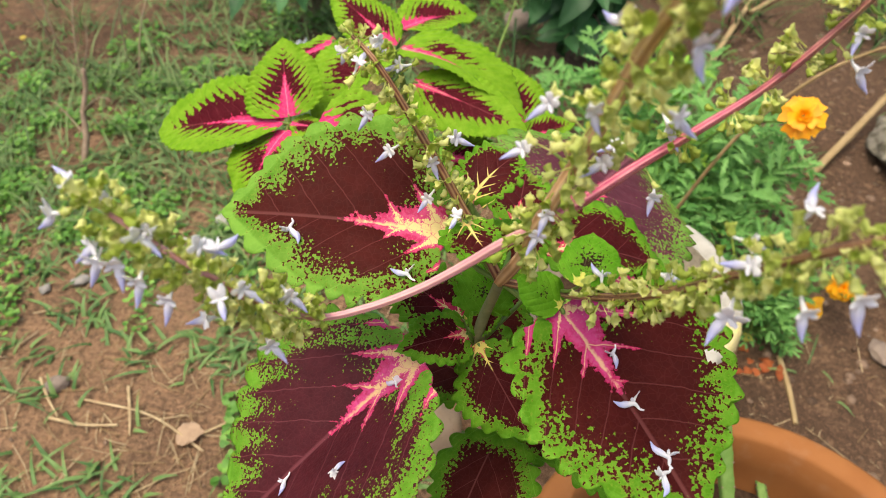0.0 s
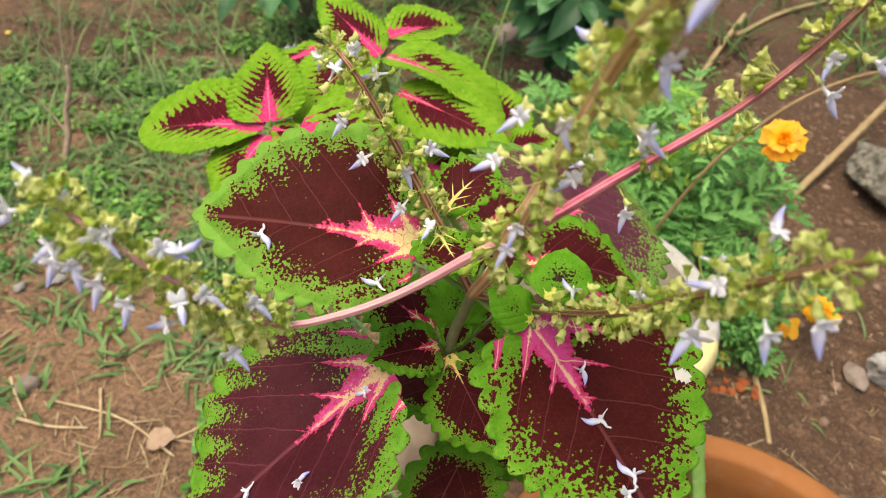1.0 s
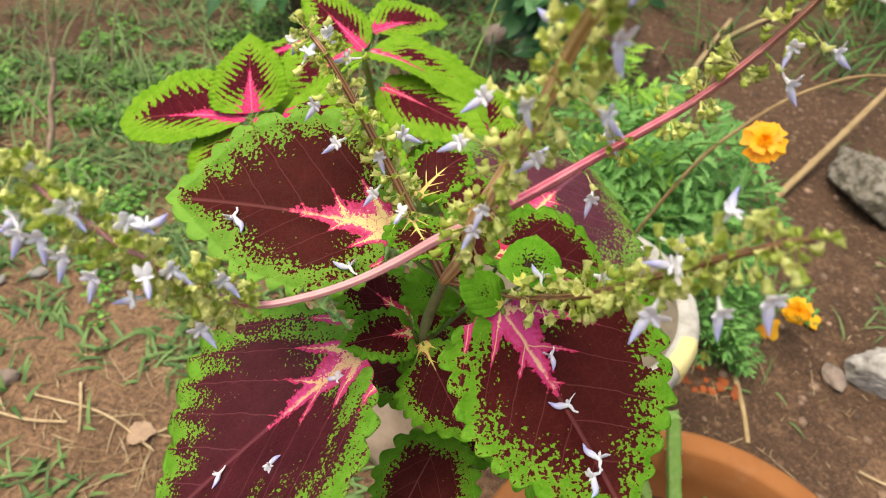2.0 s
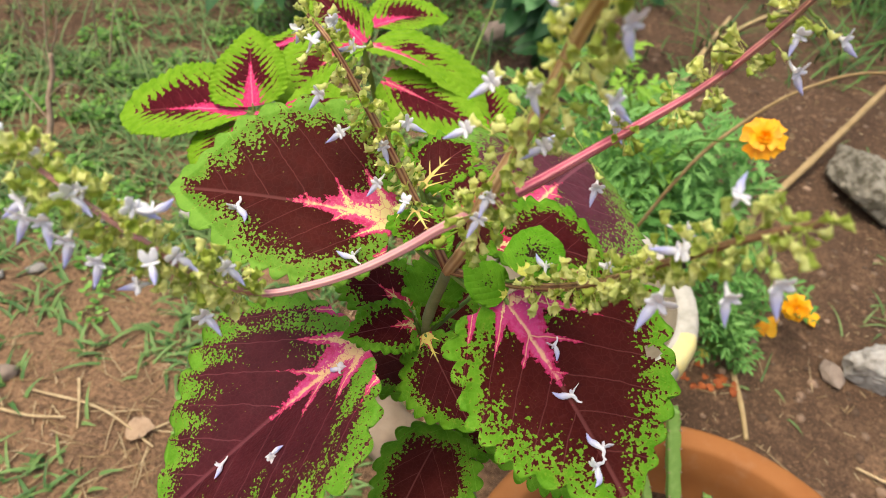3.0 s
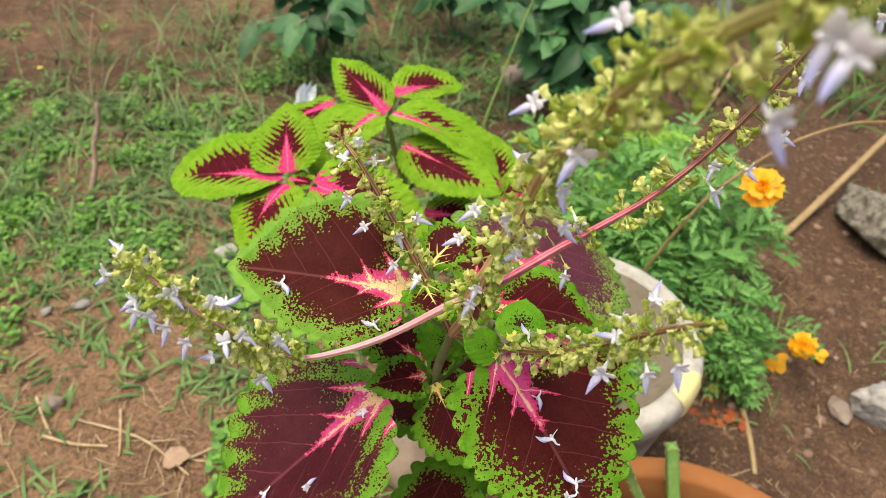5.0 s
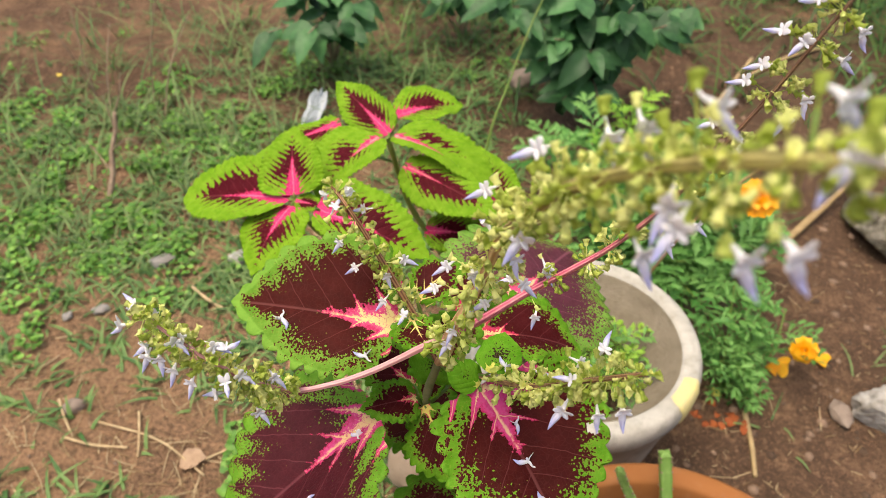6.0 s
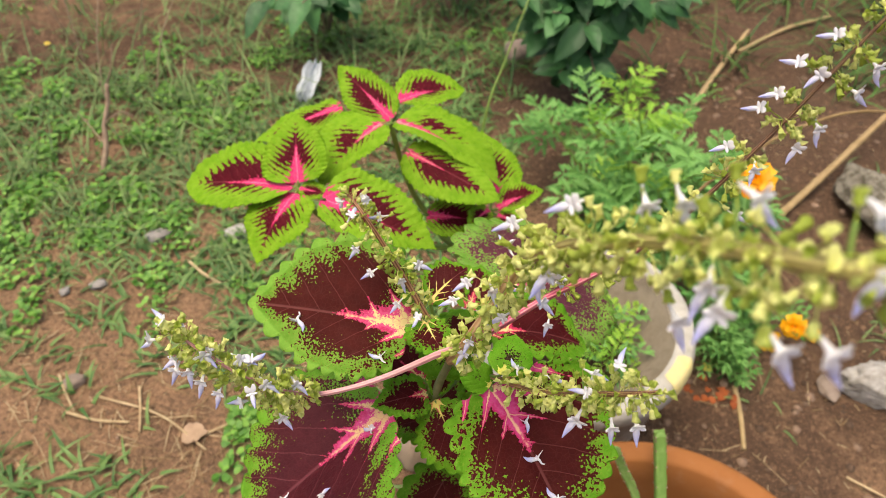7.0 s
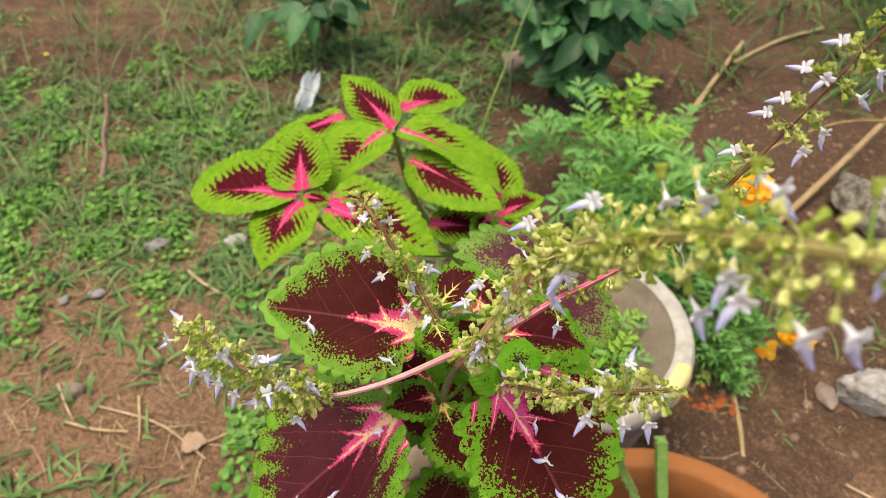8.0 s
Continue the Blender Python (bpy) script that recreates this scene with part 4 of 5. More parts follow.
    spike(t, [node1, (0.0690, 0.2562, 0.9335), (0.0560, 0.2563, 0.9215), (0.0380, 0.2522, 0.9106), (0.0178, 0.2445, 0.9059), (-0.0020, 0.2363, 0.9073), (-0.0152, 0.2197, 0.9350), (-0.0270, 0.2131, 0.9562), (-0.0416, 0.2111, 0.9750), (-0.0548, 0.2127, 0.9891)], 0.0022, 0.0008, STEM_PINK, 0.51, 0.0080, 0.06, 23, cymes=3, size=1.14, buds=(5, 6, 7), taper=0.8, ridges=0.03, blooms=BLOOMS_DROOPING)
    spike(t, [node1, (0.1015, 0.2710, 0.9465), (0.1227, 0.2869, 0.9520), (0.1425, 0.2910, 0.9666), (0.1601, 0.2958, 0.9792), (0.1768, 0.2991, 0.9970), (0.1930, 0.3013, 1.0211), (0.2057, 0.3000, 1.0499), (0.2194, 0.3008, 1.0792), (0.2283, 0.2980, 1.1059), (0.2400, 0.3006, 1.1298)], 0.0024, 0.0007, STEM_ROSE, 0.24, 0.0185, 0.0, 24, taper=1.35, size=0.98, buds=(9, 11, 12), plane=(0, 0.75, -0.66), spread=0.0022, drop=0.6, blooms=BLOOMS_LONG)
    spike(t, [node0, (0.1028, 0.2798, 0.8802), (0.1218, 0.2585, 0.9049), (0.1356, 0.2381, 0.9345), (0.1467, 0.2236, 0.9594), (0.1589, 0.2077, 0.9860), (0.1721, 0.2022, 0.9985)], 0.0022, 0.0010, STEM_BROWN, 0.26, 0.0080, 0.0, 25, cymes=3, size=1.12, buds=(3, 3, 4, 5), drop=0.7, blooms=BLOOMS_LEANING)
    add_leaf(t, (-0.0548, 0.2127, 0.9891), (-0.0600, 0.2125, 0.9960), (0.3, -0.5, 0.8), 0.0028, 0.0028, CALYX, None, 18, teeth=4, scallop=0.05, camber=0.001, name="bract", label="yellow-green bract at the tip of a spike", half=4)
    return A, B, C, D2


LEAF_A, LEAF_B, LEAF_C, BRACT = front_coleus()


def rear_coleus():
    t = thing("coleus_plant", "lime-green coleus with dark maroon and hot pink leaf centres", "plant")
    foot = (0.120, 0.83, 0.19)
    n1, n2, n3 = (-0.140, 0.602, 0.736), (-0.058, 0.728, 0.742), (0.074, 0.674, 0.664)
    fork = (0.02, 0.76, 0.50)
    for pts, r in (([foot, (0.07, 0.80, 0.34), fork, (-0.035, 0.742, 0.62), n2], 0.006), ([fork, (-0.06, 0.68, 0.58), (-0.12, 0.62, 0.67), n1], 0.0045), ([fork, (0.045, 0.71, 0.57), n3], 0.004)):
        link("stem", *tube(spline(pts, 24), np.linspace(r, r * 0.55, 25), 8), STEM_GREEN, t)

    def lf(base, tip, n, wl, wr, stem, seed, a=0.5, b=0.8, cord=0.06, camber=0.004, fold=(0.06, 0.06), wide=False, grow=0.1, teeth=20):
        add_leaf(t, base, tip, n, wl, wr, LEAF_LIME_WIDE if wide else LEAF_LIME, stem, seed, teeth=teeth, scallop=0.36, serrate=True, a=a, b=b, cord=cord, camber=camber, fold=fold, petiole_r=0.0018, quilt=0.0035, spear=0.45, grow=grow, veins=9.0, sweep=0.30)

    lf((-0.1395, 0.6023, 0.7439), (-0.1545, 0.6694, 0.7893), (-0.1553, -0.5986, 0.7859), 0.0426, 0.0385, n1, 31, 0.41, 0.90, camber=0.0024, grow=0.12)
    lf((-0.1450, 0.6010, 0.7385), (-0.2922, 0.6270, 0.7014), (-0.3016, -0.3069, 0.9027), 0.0345, 0.0516, n1, 32, 0.62, 0.59, 0.052, 0.0076, (0.10, 0.14), grow=0.30)
    lf((-0.1432, 0.5972, 0.7317), (-0.1694, 0.5171, 0.6939), (-0.4414, -0.4731, 0.7625), 0.0514, 0.0506, n1, 33, 0.52, 0.99, 0.055, 0.0072, (0.08, -0.01))
    lf((-0.0576, 0.7338, 0.7446), (-0.1339, 0.7853, 0.7834), (0.1522, -0.4759, 0.8662), 0.0309, 0.0300, n2, 34, 0.54, 0.83, 0.059, 0.0028, (0.09, 0.01))
    lf((-0.0557, 0.7741, 0.7442), (0.0237, 0.8275, 0.7346), (-0.1614, -0.2058, 0.9652), 0.0476, 0.0286, n2, 35, 0.53, 0.63, 0.061, 0.0068, (0.09, 0.13), grow=0.25)
    lf((-0.0496, 0.7237, 0.7485), (0.0834, 0.6788, 0.6992), (0.2945, 0.0548, 0.9541), 0.0582, 0.0194, n2, 36, 0.36, 0.64, 0.080, 0.0150, (0.12, 0.07), wide=True, grow=0.75)
    lf((-0.0338, 0.7028, 0.7221), (0.0863, 0.6423, 0.7080), (-0.0225, -0.5125, 0.8584), 0.0300, 0.0368, (-0.045, 0.735, 0.68), 37, 0.44, 0.64, 0.068, 0.0035, wide=True, grow=0.10)
    lf((-0.0625, 0.7040, 0.7592), (-0.1239, 0.6227, 0.7173), (-0.3897, -0.2306, 0.8916), 0.0381, 0.0645, n2, 38, 0.47, 0.92, 0.061, 0.0094, (0.15, 0.11), wide=True, grow=0.20)
    lf((-0.0916, 0.5409, 0.7794), (0.0293, 0.5199, 0.7433), (0.1678, -0.3926, 0.9043), 0.0469, 0.0273, (-0.10, 0.64, 0.69), 39, 0.37, 0.82, 0.070, 0.0043, (0.08, 0.09), grow=0.20)
    lf((-0.138, 0.599, 0.738), (-0.100, 0.593, 0.737), (0, -0.3, 0.95), 0.012, 0.012, n1, 40, camber=0.001, teeth=12)
    lf((0.0772, 0.6882, 0.6771), (0.0529, 0.7702, 0.7123), (0.1113, -0.4721, 0.8745), 0.0340, 0.0403, n3, 41, 0.54, 1.08, 0.050, 0.0018)
    lf((0.0839, 0.6709, 0.6691), (0.1395, 0.7077, 0.6736), (0.0742, -0.2818, 0.9566), 0.0236, 0.0151, n3, 42, 0.51, 0.81, 0.060, 0.0073, teeth=14)
    lf((-0.0052, 0.6735, 0.6443), (0.0834, 0.6710, 0.6438), (0.0, -0.4229, 0.9062), 0.028, 0.028, (0.03, 0.735, 0.535), 43)
    lf((-0.1393, 0.7973, 0.7141), (-0.2496, 0.7449, 0.6818), (-0.2027, -0.1030, 0.9738), 0.0360, 0.0309, (-0.05, 0.735, 0.70), 44, 0.47, 0.84, 0.061, 0.0014, (0.05, 0.0), grow=0.3)
    lf((0.074, 0.670, 0.668), (0.050, 0.640, 0.664), (0.1, -0.3, 0.94), 0.015, 0.015, n3, 45, camber=0.001, teeth=11)
    lf((0.084, 0.664, 0.665), (0.125, 0.640, 0.672), (0.1, -0.3, 0.94), 0.014, 0.014, n3, 46, camber=0.001, teeth=11)


rear_coleus()


# ---- fallen flowers on the leaves ----
def fallen_flower(leaf, place, turn, seed, scale=1.0):
    q, n = on_leaf(leaf, place)
    ahead = Vector((math.cos(radians(turn)), math.sin(radians(turn)), 0))
    ahead = (ahead - n * ahead.dot(n)).normalized()
    side = ahead.cross(n)
    # it lies on its side
    ob = share("fallen_flower", FLOWERS[seed % 6], m=aim(q + n * 0.0016 - ahead * 0.006 * scale, ahead, side, 1.25 * scale))
    tagged(ob, "wilted pale lilac flower lying on a coleus leaf", "flower", "fallen flowers")


fallen_flower(LEAF_A, (-0.029, 0.296, 0.896), -75, 0)
fallen_flower(LEAF_A, (0.026, 0.279, 0.891), 160, 1, 0.9)
fallen_flower(LEAF_B, (0.022, 0.271, 0.802), 140, 2, 0.9)
fallen_flower(LEAF_B, (-0.002, 0.227, 0.787), 10, 3, 0.85)
fallen_flower(LEAF_B, (-0.037, 0.228, 0.772), -110, 4, 0.95)
fallen_flower(LEAF_C, (0.136, 0.241, 0.864), 165, 5)
fallen_flower(LEAF_C, (0.148, 0.221, 0.853), 120, 0)
fallen_flower(LEAF_C, (0.146, 0.210, 0.851), -115, 2)
fallen_flower(BRACT, (0.113, 0.276, 0.906), 110, 3, 0.85)
fallen_flower(LEAF_C, (0.127, 0.262, 0.868), -85, 4, 0.8)


# ---- marigold ----
def fern_leaf_mesh(seed, length=0.085, mat=None):
    """A divided marigold leaf: a midrib with pairs of narrow toothed leaflets."""
    rng = random.Random(seed)
    verts, faces = [], []

    def leaflet(root, ahead, size):
        side = (Vector((-ahead.y, ahead.x, 0)).normalized() + Vector((0, 0, rng.uniform(-0.7, 0.7)))).normalized()
        lift = Vector((0, 0, 1))
        n0 = len(verts)
        prof = ((0.0, 0.02), (0.16, 0.045), (0.26, 0.17), (0.33, 0.06), (0.46, 0.20), (0.54, 0.06), (0.68, 0.15), (0.76, 0.05), (1.0, 0.0))
        for s, w in prof:
            c = root + ahead * size * s - lift * 0.25 * size * s * s
            tooth = ahead * 0.6 * w * size + lift * 0.3 * w * size
            verts.extend((c - side * w * size + tooth, c, c + side * w * size + tooth))
        for i in range(len(prof) - 1):
            a = n0 + 3 * i
            faces.extend(((a, a + 1, a + 4, a + 3), (a + 1, a + 2, a + 5, a + 4)))

    pairs = 5
    for i in range(pairs):
        s = 0.2 + 0.72 * i / (pairs - 1)
        z = -0.3 * length * s * s
        size = length * (0.46 - 0.24 * abs(s - 0.45)) * rng.uniform(0.8, 1.15)
        for d in (-1, 1):
            leaflet(Vector((0, (s + rng.uniform(-0.05, 0.05)) * length, z)), Vector((d * rng.uniform(0.6, 0.95), rng.uniform(0.3, 0.9), rng.uniform(-0.3, 0.5))).normalized(), size * rng.uniform(0.75, 1.25))
    leaflet(Vector((0, 0.93 * length, -0.27 * length)), Vector((0, 1, -0.3)).normalized(), length * 0.34)
    n0 = len(verts)
    line = spline([(0, 0, 0), (0, 0.5 * length, -0.075 * length), (0, length, -0.3 * length)], 5)
    tv, tf = tube(line, np.linspace(0.0012, 0.0006, 6), 4)
    verts.extend(Vector(v) for v in tv)
    faces.extend(tuple(n0 + k for k in f) for f in tf)
    me = bpy.data.meshes.new("leaf")
    me.from_pydata([tuple(v) for v in verts], [], faces)
    me.materials.append(mat)
    return me


FERN = [fern_leaf_mesh(k, 0.112, MARIGOLD_LEAF) for k in range(5)]
FERN_YOUNG = [fern_leaf_mesh(k + 9, 0.092, MARIGOLD_LIGHT) for k in range(3)]


def petal_mesh(name, length, width, mat, curl=0.25):
    us, vs = np.linspace(0, 1, 7), np.linspace(-1, 1, 5)
    verts, faces = [], []
    for u in us:
        w = width * (0.25 + 0.75 * math.sin(min(1.0, u * 1.25) * math.pi / 2)) * (1.0 if u < 0.85 else 0.86)
        for v in vs:
            verts.append((v * w, u * length - 0.12 * length * (u > 0.95) * (1 - abs(v)) * 0.6, curl * length * (u - u * u) + 0.12 * w * abs(v) + 0.08 * width * math.cos(v * 7) * u))
    for i in range(6):
        for j in range(4):
            faces.append((i * 5 + j, i * 5 + j + 1, (i + 1) * 5 + j + 1, (i + 1) * 5 + j))
    me = bpy.data.meshes.new(name)
    me.from_pydata(verts, [], faces)
    me.shade_smooth()
    me.materials.append(mat)
    return me


PETAL = petal_mesh("petal", 0.030, 0.0118, ORANGE)
PETAL_IN = petal_mesh("petal", 0.021, 0.0095, ORANGE)
PETAL_SMALL = petal_mesh("petal", 0.010, 0.006, ORANGE)


def marigold_flower(plant, place, up, size, seed):
    """A double head: two rings of broad outer petals round a tuft of short ones."""
    rng = random.Random(seed)
    m = aim(place, Vector(up).orthogonal(), up, size)
    cup = link("flower_head", *tube(np.array([(0, 0, -0.022), (0, 0, -0.012), (0, 0, 0.0), (0, 0, 0.003)]), [0.002, 0.007, 0.009, 0.006], 10), STEM_GREEN, plant)
    cup.matrix_basis = m
    for count, tilt, me, h in ((8, -8, PETAL, 0.0), (6, 12, PETAL_IN, 0.003), (5, 34, PETAL_SMALL, 0.005), (5, 58, PETAL_SMALL, 0.004), (3, 80, PETAL_SMALL, 0.002)):
        for k in range(count):
            share("petal", me, cup, m=Matrix.Translation((0, 0, h)) @ pose(0, 0, 0, 0, 0, 360 * k / count + tilt * 1.7 + rng.uniform(-9, 9)) @ pose(0, 0, 0, tilt + rng.uniform(-8, 8), rng.uniform(-12, 12)) @ Matrix.Translation((0, 0.004, 0)))
    return cup


def marigold_plant(label, foot, shoots, leaves, seed, young=(), flowers=(), bare=0.0, size=1.0):
    """Branched stems with divided leaves up their length."""
    t = thing("marigold_plant", label, "plant")
    rng = random.Random(seed)
    lines = []
    for tip in shoots:
        f, q = Vector(foot), Vector(tip)
        f = f + Vector((rng.uniform(-0.03, 0.03), rng.uniform(-0.03, 0.03), 0))
        bend = f.lerp(q, 0.5) + Vector((rng.uniform(-0.03, 0.03), rng.uniform(-0.03, 0.03), 0.05 * (q - f).length))
        line = spline([f, bend, q], 16)
        lines.append(line)
        link("stem", *tube(line, np.linspace(0.0035, 0.0015, 17), 6), STEM_GREEN, t)
    for k in range(leaves):
        line = lines[k % len(lines)]
        s = rng.uniform(bare, 1.0) ** 0.8
        i = int(s * 16)
        w = rng.uniform(0, 2 * math.pi)
        out = Vector((math.cos(w), math.sin(w), rng.uniform(-0.05, 0.7)))
        pool = FERN_YOUNG if (k % len(lines)) in young and s > 0.45 else FERN
        share("leaf", rng.choice(pool), t, m=aim(Vector(line[i]), out, (0, 0, 1), size * rng.uniform(0.7, 1.15)))
    for place, up, big in flowers:
        f = Vector(lines[0][-1]).lerp(Vector(lines[-1][-1]), 0.4)
        q = Vector(place)
        head = q - Vector(up).normalized() * 0.022 * big
        link("flower_stem", *tube(spline([lines[-1][-4], f.lerp(head, 0.6) + Vector((0, 0, -0.02)), head], 12), np.linspace(0.0022, 0.0016, 13), 6), STEM_GREEN, t)
        marigold_flower(t, place, up, big, seed + 5)
    return t


marigold_plant("bushy green marigold with feathery leaves and one open orange flower", (0.42, 1.33, 0), [(0.17, 1.45, 0.26), (0.27, 1.56, 0.24), (0.37, 1.62, 0.30), (0.36, 1.42, 0.36), (0.50, 1.50, 0.24), (0.27, 1.25, 0.27), (0.40, 1.18, 0.30), (0.52, 1.28, 0.28), (0.62, 1.34, 0.22), (0.45, 1.10, 0.24), (0.54, 1.16, 0.22), (0.50, 1.17, 0.40), (0.22, 1.60, 0.18), (0.44, 1.60, 0.16), (0.56, 1.48, 0.16), (0.34, 1.32, 0.33), (0.47, 1.04, 0.20), (0.37, 1.10, 0.24), (0.62, 1.22, 0.24), (0.66, 1.30, 0.16)], 400, 71, young=(2, 3, 6), flowers=[((0.494, 0.972, 0.512), (-0.20, -0.62, 0.76), 0.98)])
marigold_plant("low dark green marigold beside the cement pot with small orange blooms", (0.57, 1.00, 0), [(0.50, 1.02, 0.18), (0.53, 0.95, 0.12), (0.57, 0.98, 0.14), (0.62, 1.08, 0.17), (0.68, 1.10, 0.13), (0.55, 1.08, 0.22), (0.55, 0.93, 0.06)], 90, 72, size=0.62, flowers=[((0.698, 1.000, 0.120), (-0.25, -0.75, 0.6), 0.8)])


def seedlings(label, places, seed):
    """Small marigold seedlings growing in the cement pot."""
    for x, y in places:
        t = thing("marigold_seedling", label, "seedling", group="seedlings in the pot")
        rng = random.Random(seed)
        seed += 1
        root = Vector((x, y, 0.198))
        line = spline([root, root + Vector((0.004, 0.003, 0.03)), root + Vector((0.0, 0.01, 0.06))], 6)
        link("stem", *tube(line, np.linspace(0.0018, 0.001, 7), 5), STEM_GREEN, t)
        for k in range(9):
            w = k * 2.4 + rng.uniform(-0.3, 0.3)
            share("leaf", rng.choice(FERN_YOUNG if k % 3 < 2 else FERN), t, m=aim(Vector(line[2 + k % 5]), (math.cos(w), math.sin(w), 0.35), (0, 0, 1), rng.uniform(0.45, 0.72)))


seedlings("light green marigold seedling growing in the cement pot", ((0.30, 0.78), (0.26, 0.84), (0.31, 0.86), (0.21, 0.77)), 80)


def strewn(name, me, label, category, group, places, seed, lift=0.002):
    rng = random.Random(seed)
    for x, y, size in places:
        m = Matrix.Translation((x, y, ground_height(x, y) + lift)) @ pose(0, 0, 0, rng.uniform(-14, 14), rng.uniform(-14, 14), rng.uniform(0, 360)) @ Matrix.Scale(size, 4)
        tagged(share(name, me, m=m), label, category, group)


RED = petal_mesh("fallen_petal", 0.018, 0.009, RED_PETAL, 0.6)
rngp = random.Random(9)
strewn("fallen_petal", RED, "dried orange-red marigold petal lying on the soil", "petal", "fallen petals", [(0.545 + rngp.uniform(-0.055, 0.055), 0.900 + rngp.uniform(-0.022, 0.03), rngp.uniform(0.7, 1.25)) for _ in range(14)], 11)
FRESH = petal_mesh("fallen_petal", 0.032, 0.020, ORANGE, 0.6)
strewn("fallen_petal", FRESH, "fresh orange marigold petal lying on the soil", "petal", "fallen petals", [(0.663, 1.041, 0.85), (0.706, 1.052, 1.0), (0.692, 1.062, 0.8), (0.770, 1.082, 1.0), (0.778, 1.092, 0.8)], 12, 0.008)
strewn("fallen_petal", petal_mesh("fallen_petal", 0.03, 0.014, YELLOW, 0.2), "small yellow petal lying on the soil", "petal", "fallen petals", [(-1.57, 2.05, 0.7), (0.56, 0.955, 0.7)], 13, 0.004)


# ---- shrubs at the back ----
def oval_leaf_mesh(seed, length=0.12, width=0.034, mat=None):
    us, vs = np.linspace(0, 1, 13), np.linspace(-1, 1, 7)
    rng = random.Random(seed)
    droop = rng.uniform(0.15, 0.4)
    verts, faces = [], []
    for u in us:
        w = width * max(0.03, math.sin(math.pi * u ** 0.75) ** 0.85)
        for v in vs:
            verts.append((v * w, u * length, 0.22 * w * abs(v) - droop * length * u * u + 0.0015 * math.sin(9 * u * 2 + v * 3) + 0.0008 * math.cos(u * 40 - abs(v) * 6)))
    for i in range(12):
        for j in range(6):
            faces.append((i * 7 + j, i * 7 + j + 1, (i + 1) * 7 + j + 1, (i + 1) * 7 + j))
    me = bpy.data.meshes.new("leaf")
    me.from_pydata(verts, [], faces)
    me.shade_smooth()
    me.materials.append(mat)
    return me


OVAL = [oval_leaf_mesh(k, 0.100 + 0.016 * (k % 3), 0.032, SHRUB_LEAF) for k in range(4)]


def shrub(label, foot, shoots, leaves, seed, scale=1.0, droop=(-0.9, 0.15)):
    """Arching branches with oval leaves that hang outwards along them."""
    t = thing("shrub", label, "shrub")
    rng = random.Random(seed)
    lines = []
    for tip in shoots:
        f, q = Vector(foot), Vector(tip)
        line = spline([f, f.lerp(q, 0.5) + Vector((rng.uniform(-0.03, 0.03), rng.uniform(-0.03, 0.03), 0.08)), q], 14)
        lines.append(line)
        link("branch", *tube(line, np.linspace(0.005, 0.002, 15), 6), DEAD, t)
    for k in range(leaves):
        line = lines[k % len(lines)]
        i = int(14 * rng.uniform(0.35, 1.0))
        w = rng.uniform(0, 2 * math.pi)
        share("leaf", rng.choice(OVAL), t, m=aim(Vector(line[i]), (math.cos(w), math.sin(w) - 0.35, rng.uniform(*droop)), (rng.uniform(-0.3, 0.3), -0.45, 1), scale * rng.uniform(0.6, 1.15)))
    return t


shrub("dark green shrub with broad oval leaves at the back", (0.25, 2.08, 0), [(-0.02, 1.92, 0.44), (0.08, 1.98, 0.50), (0.16, 1.84, 0.34), (0.26, 1.86, 0.30), (0.36, 1.90, 0.42), (0.46, 1.92, 0.36), (0.56, 1.98, 0.40), (0.40, 2.12, 0.54), (0.14, 2.20, 0.55), (0.20, 1.86, 0.14), (0.30, 1.84, 0.17), (0.04, 2.08, 0.40), (0.50, 2.16, 0.48), (0.12, 1.94, 0.22), (0.22, 1.95, 0.42), (0.34, 1.98, 0.50)], 300, 91, 0.9)
shrub("small dark green shrub with long drooping leaves at the back", (-0.60, 2.22, 0), [(-0.72, 1.98, 0.24), (-0.58, 1.95, 0.26), (-0.50, 2.00, 0.26), (-0.62, 2.10, 0.34), (-0.44, 2.12, 0.30), (-0.72, 2.15, 0.32), (-0.54, 2.2, 0.40)], 60, 92, 0.95, (-0.7, 0.1))
shrub("dark leafy shrub behind the cane", (1.62, 2.75, 0), [(1.35, 2.60, 0.30), (1.50, 2.50, 0.40), (1.70, 2.60, 0.45), (1.40, 2.80, 0.45), (1.85, 2.7, 0.4)], 60, 93, 0.9)
# an added shrub; its dark leaves stand in for the shade back there
shrub("dark low shrub added to deepen the shade at the back edge", (-0.18, 2.50, 0), [(-0.36, 2.36, 0.25), (-0.14, 2.32, 0.28), (0.05, 2.4, 0.35), (-0.2, 2.6, 0.4), (-0.40, 2.5, 0.35)], 60, 94, 0.8)


# ---- weeds, grass and straw ----
def tuft_cover(x, y):
    """How thickly weeds stand at a place, 0 to 1."""
    n = 0.36 + 1.4 * noise.noise((x * 2.3, y * 2.3, 7.0)) + 0.9 * noise.noise((x * 6, y * 6, 1.0))
    n += 0.62 * math.exp(-(((x + 0.88) / 0.36) ** 2) - ((y - 1.48) / 0.36) ** 2) - 0.20
    left = 1.0 if x < -0.05 else 0.25
    if x > 0.55 and y < 1.6:
        left = 0.04
    if -0.82 < x < -0.52 and 0.80 < y < 1.02:
        left *= 0.15
    if y > 1.85 and x < -0.9:
        left *= 0.15
    if y < 0.95:
        left *= 0.45
    # the growth thins out unevenly away from the bed
    if not (-2.1 < x < 0.75 and 0.4 < y < 2.9):
        left = (0.45 if x < 0.5 or y > 2.3 else 0.02) * max(0.0, min(1.0, 1.9 - math.hypot((x + 0.6) / 1.5, (y - 1.7) / 1.2) + noise.noise((x, y, 3.0))))
    return max(0.0, min(1.0, (n - 0.25) * 1.9)) * left


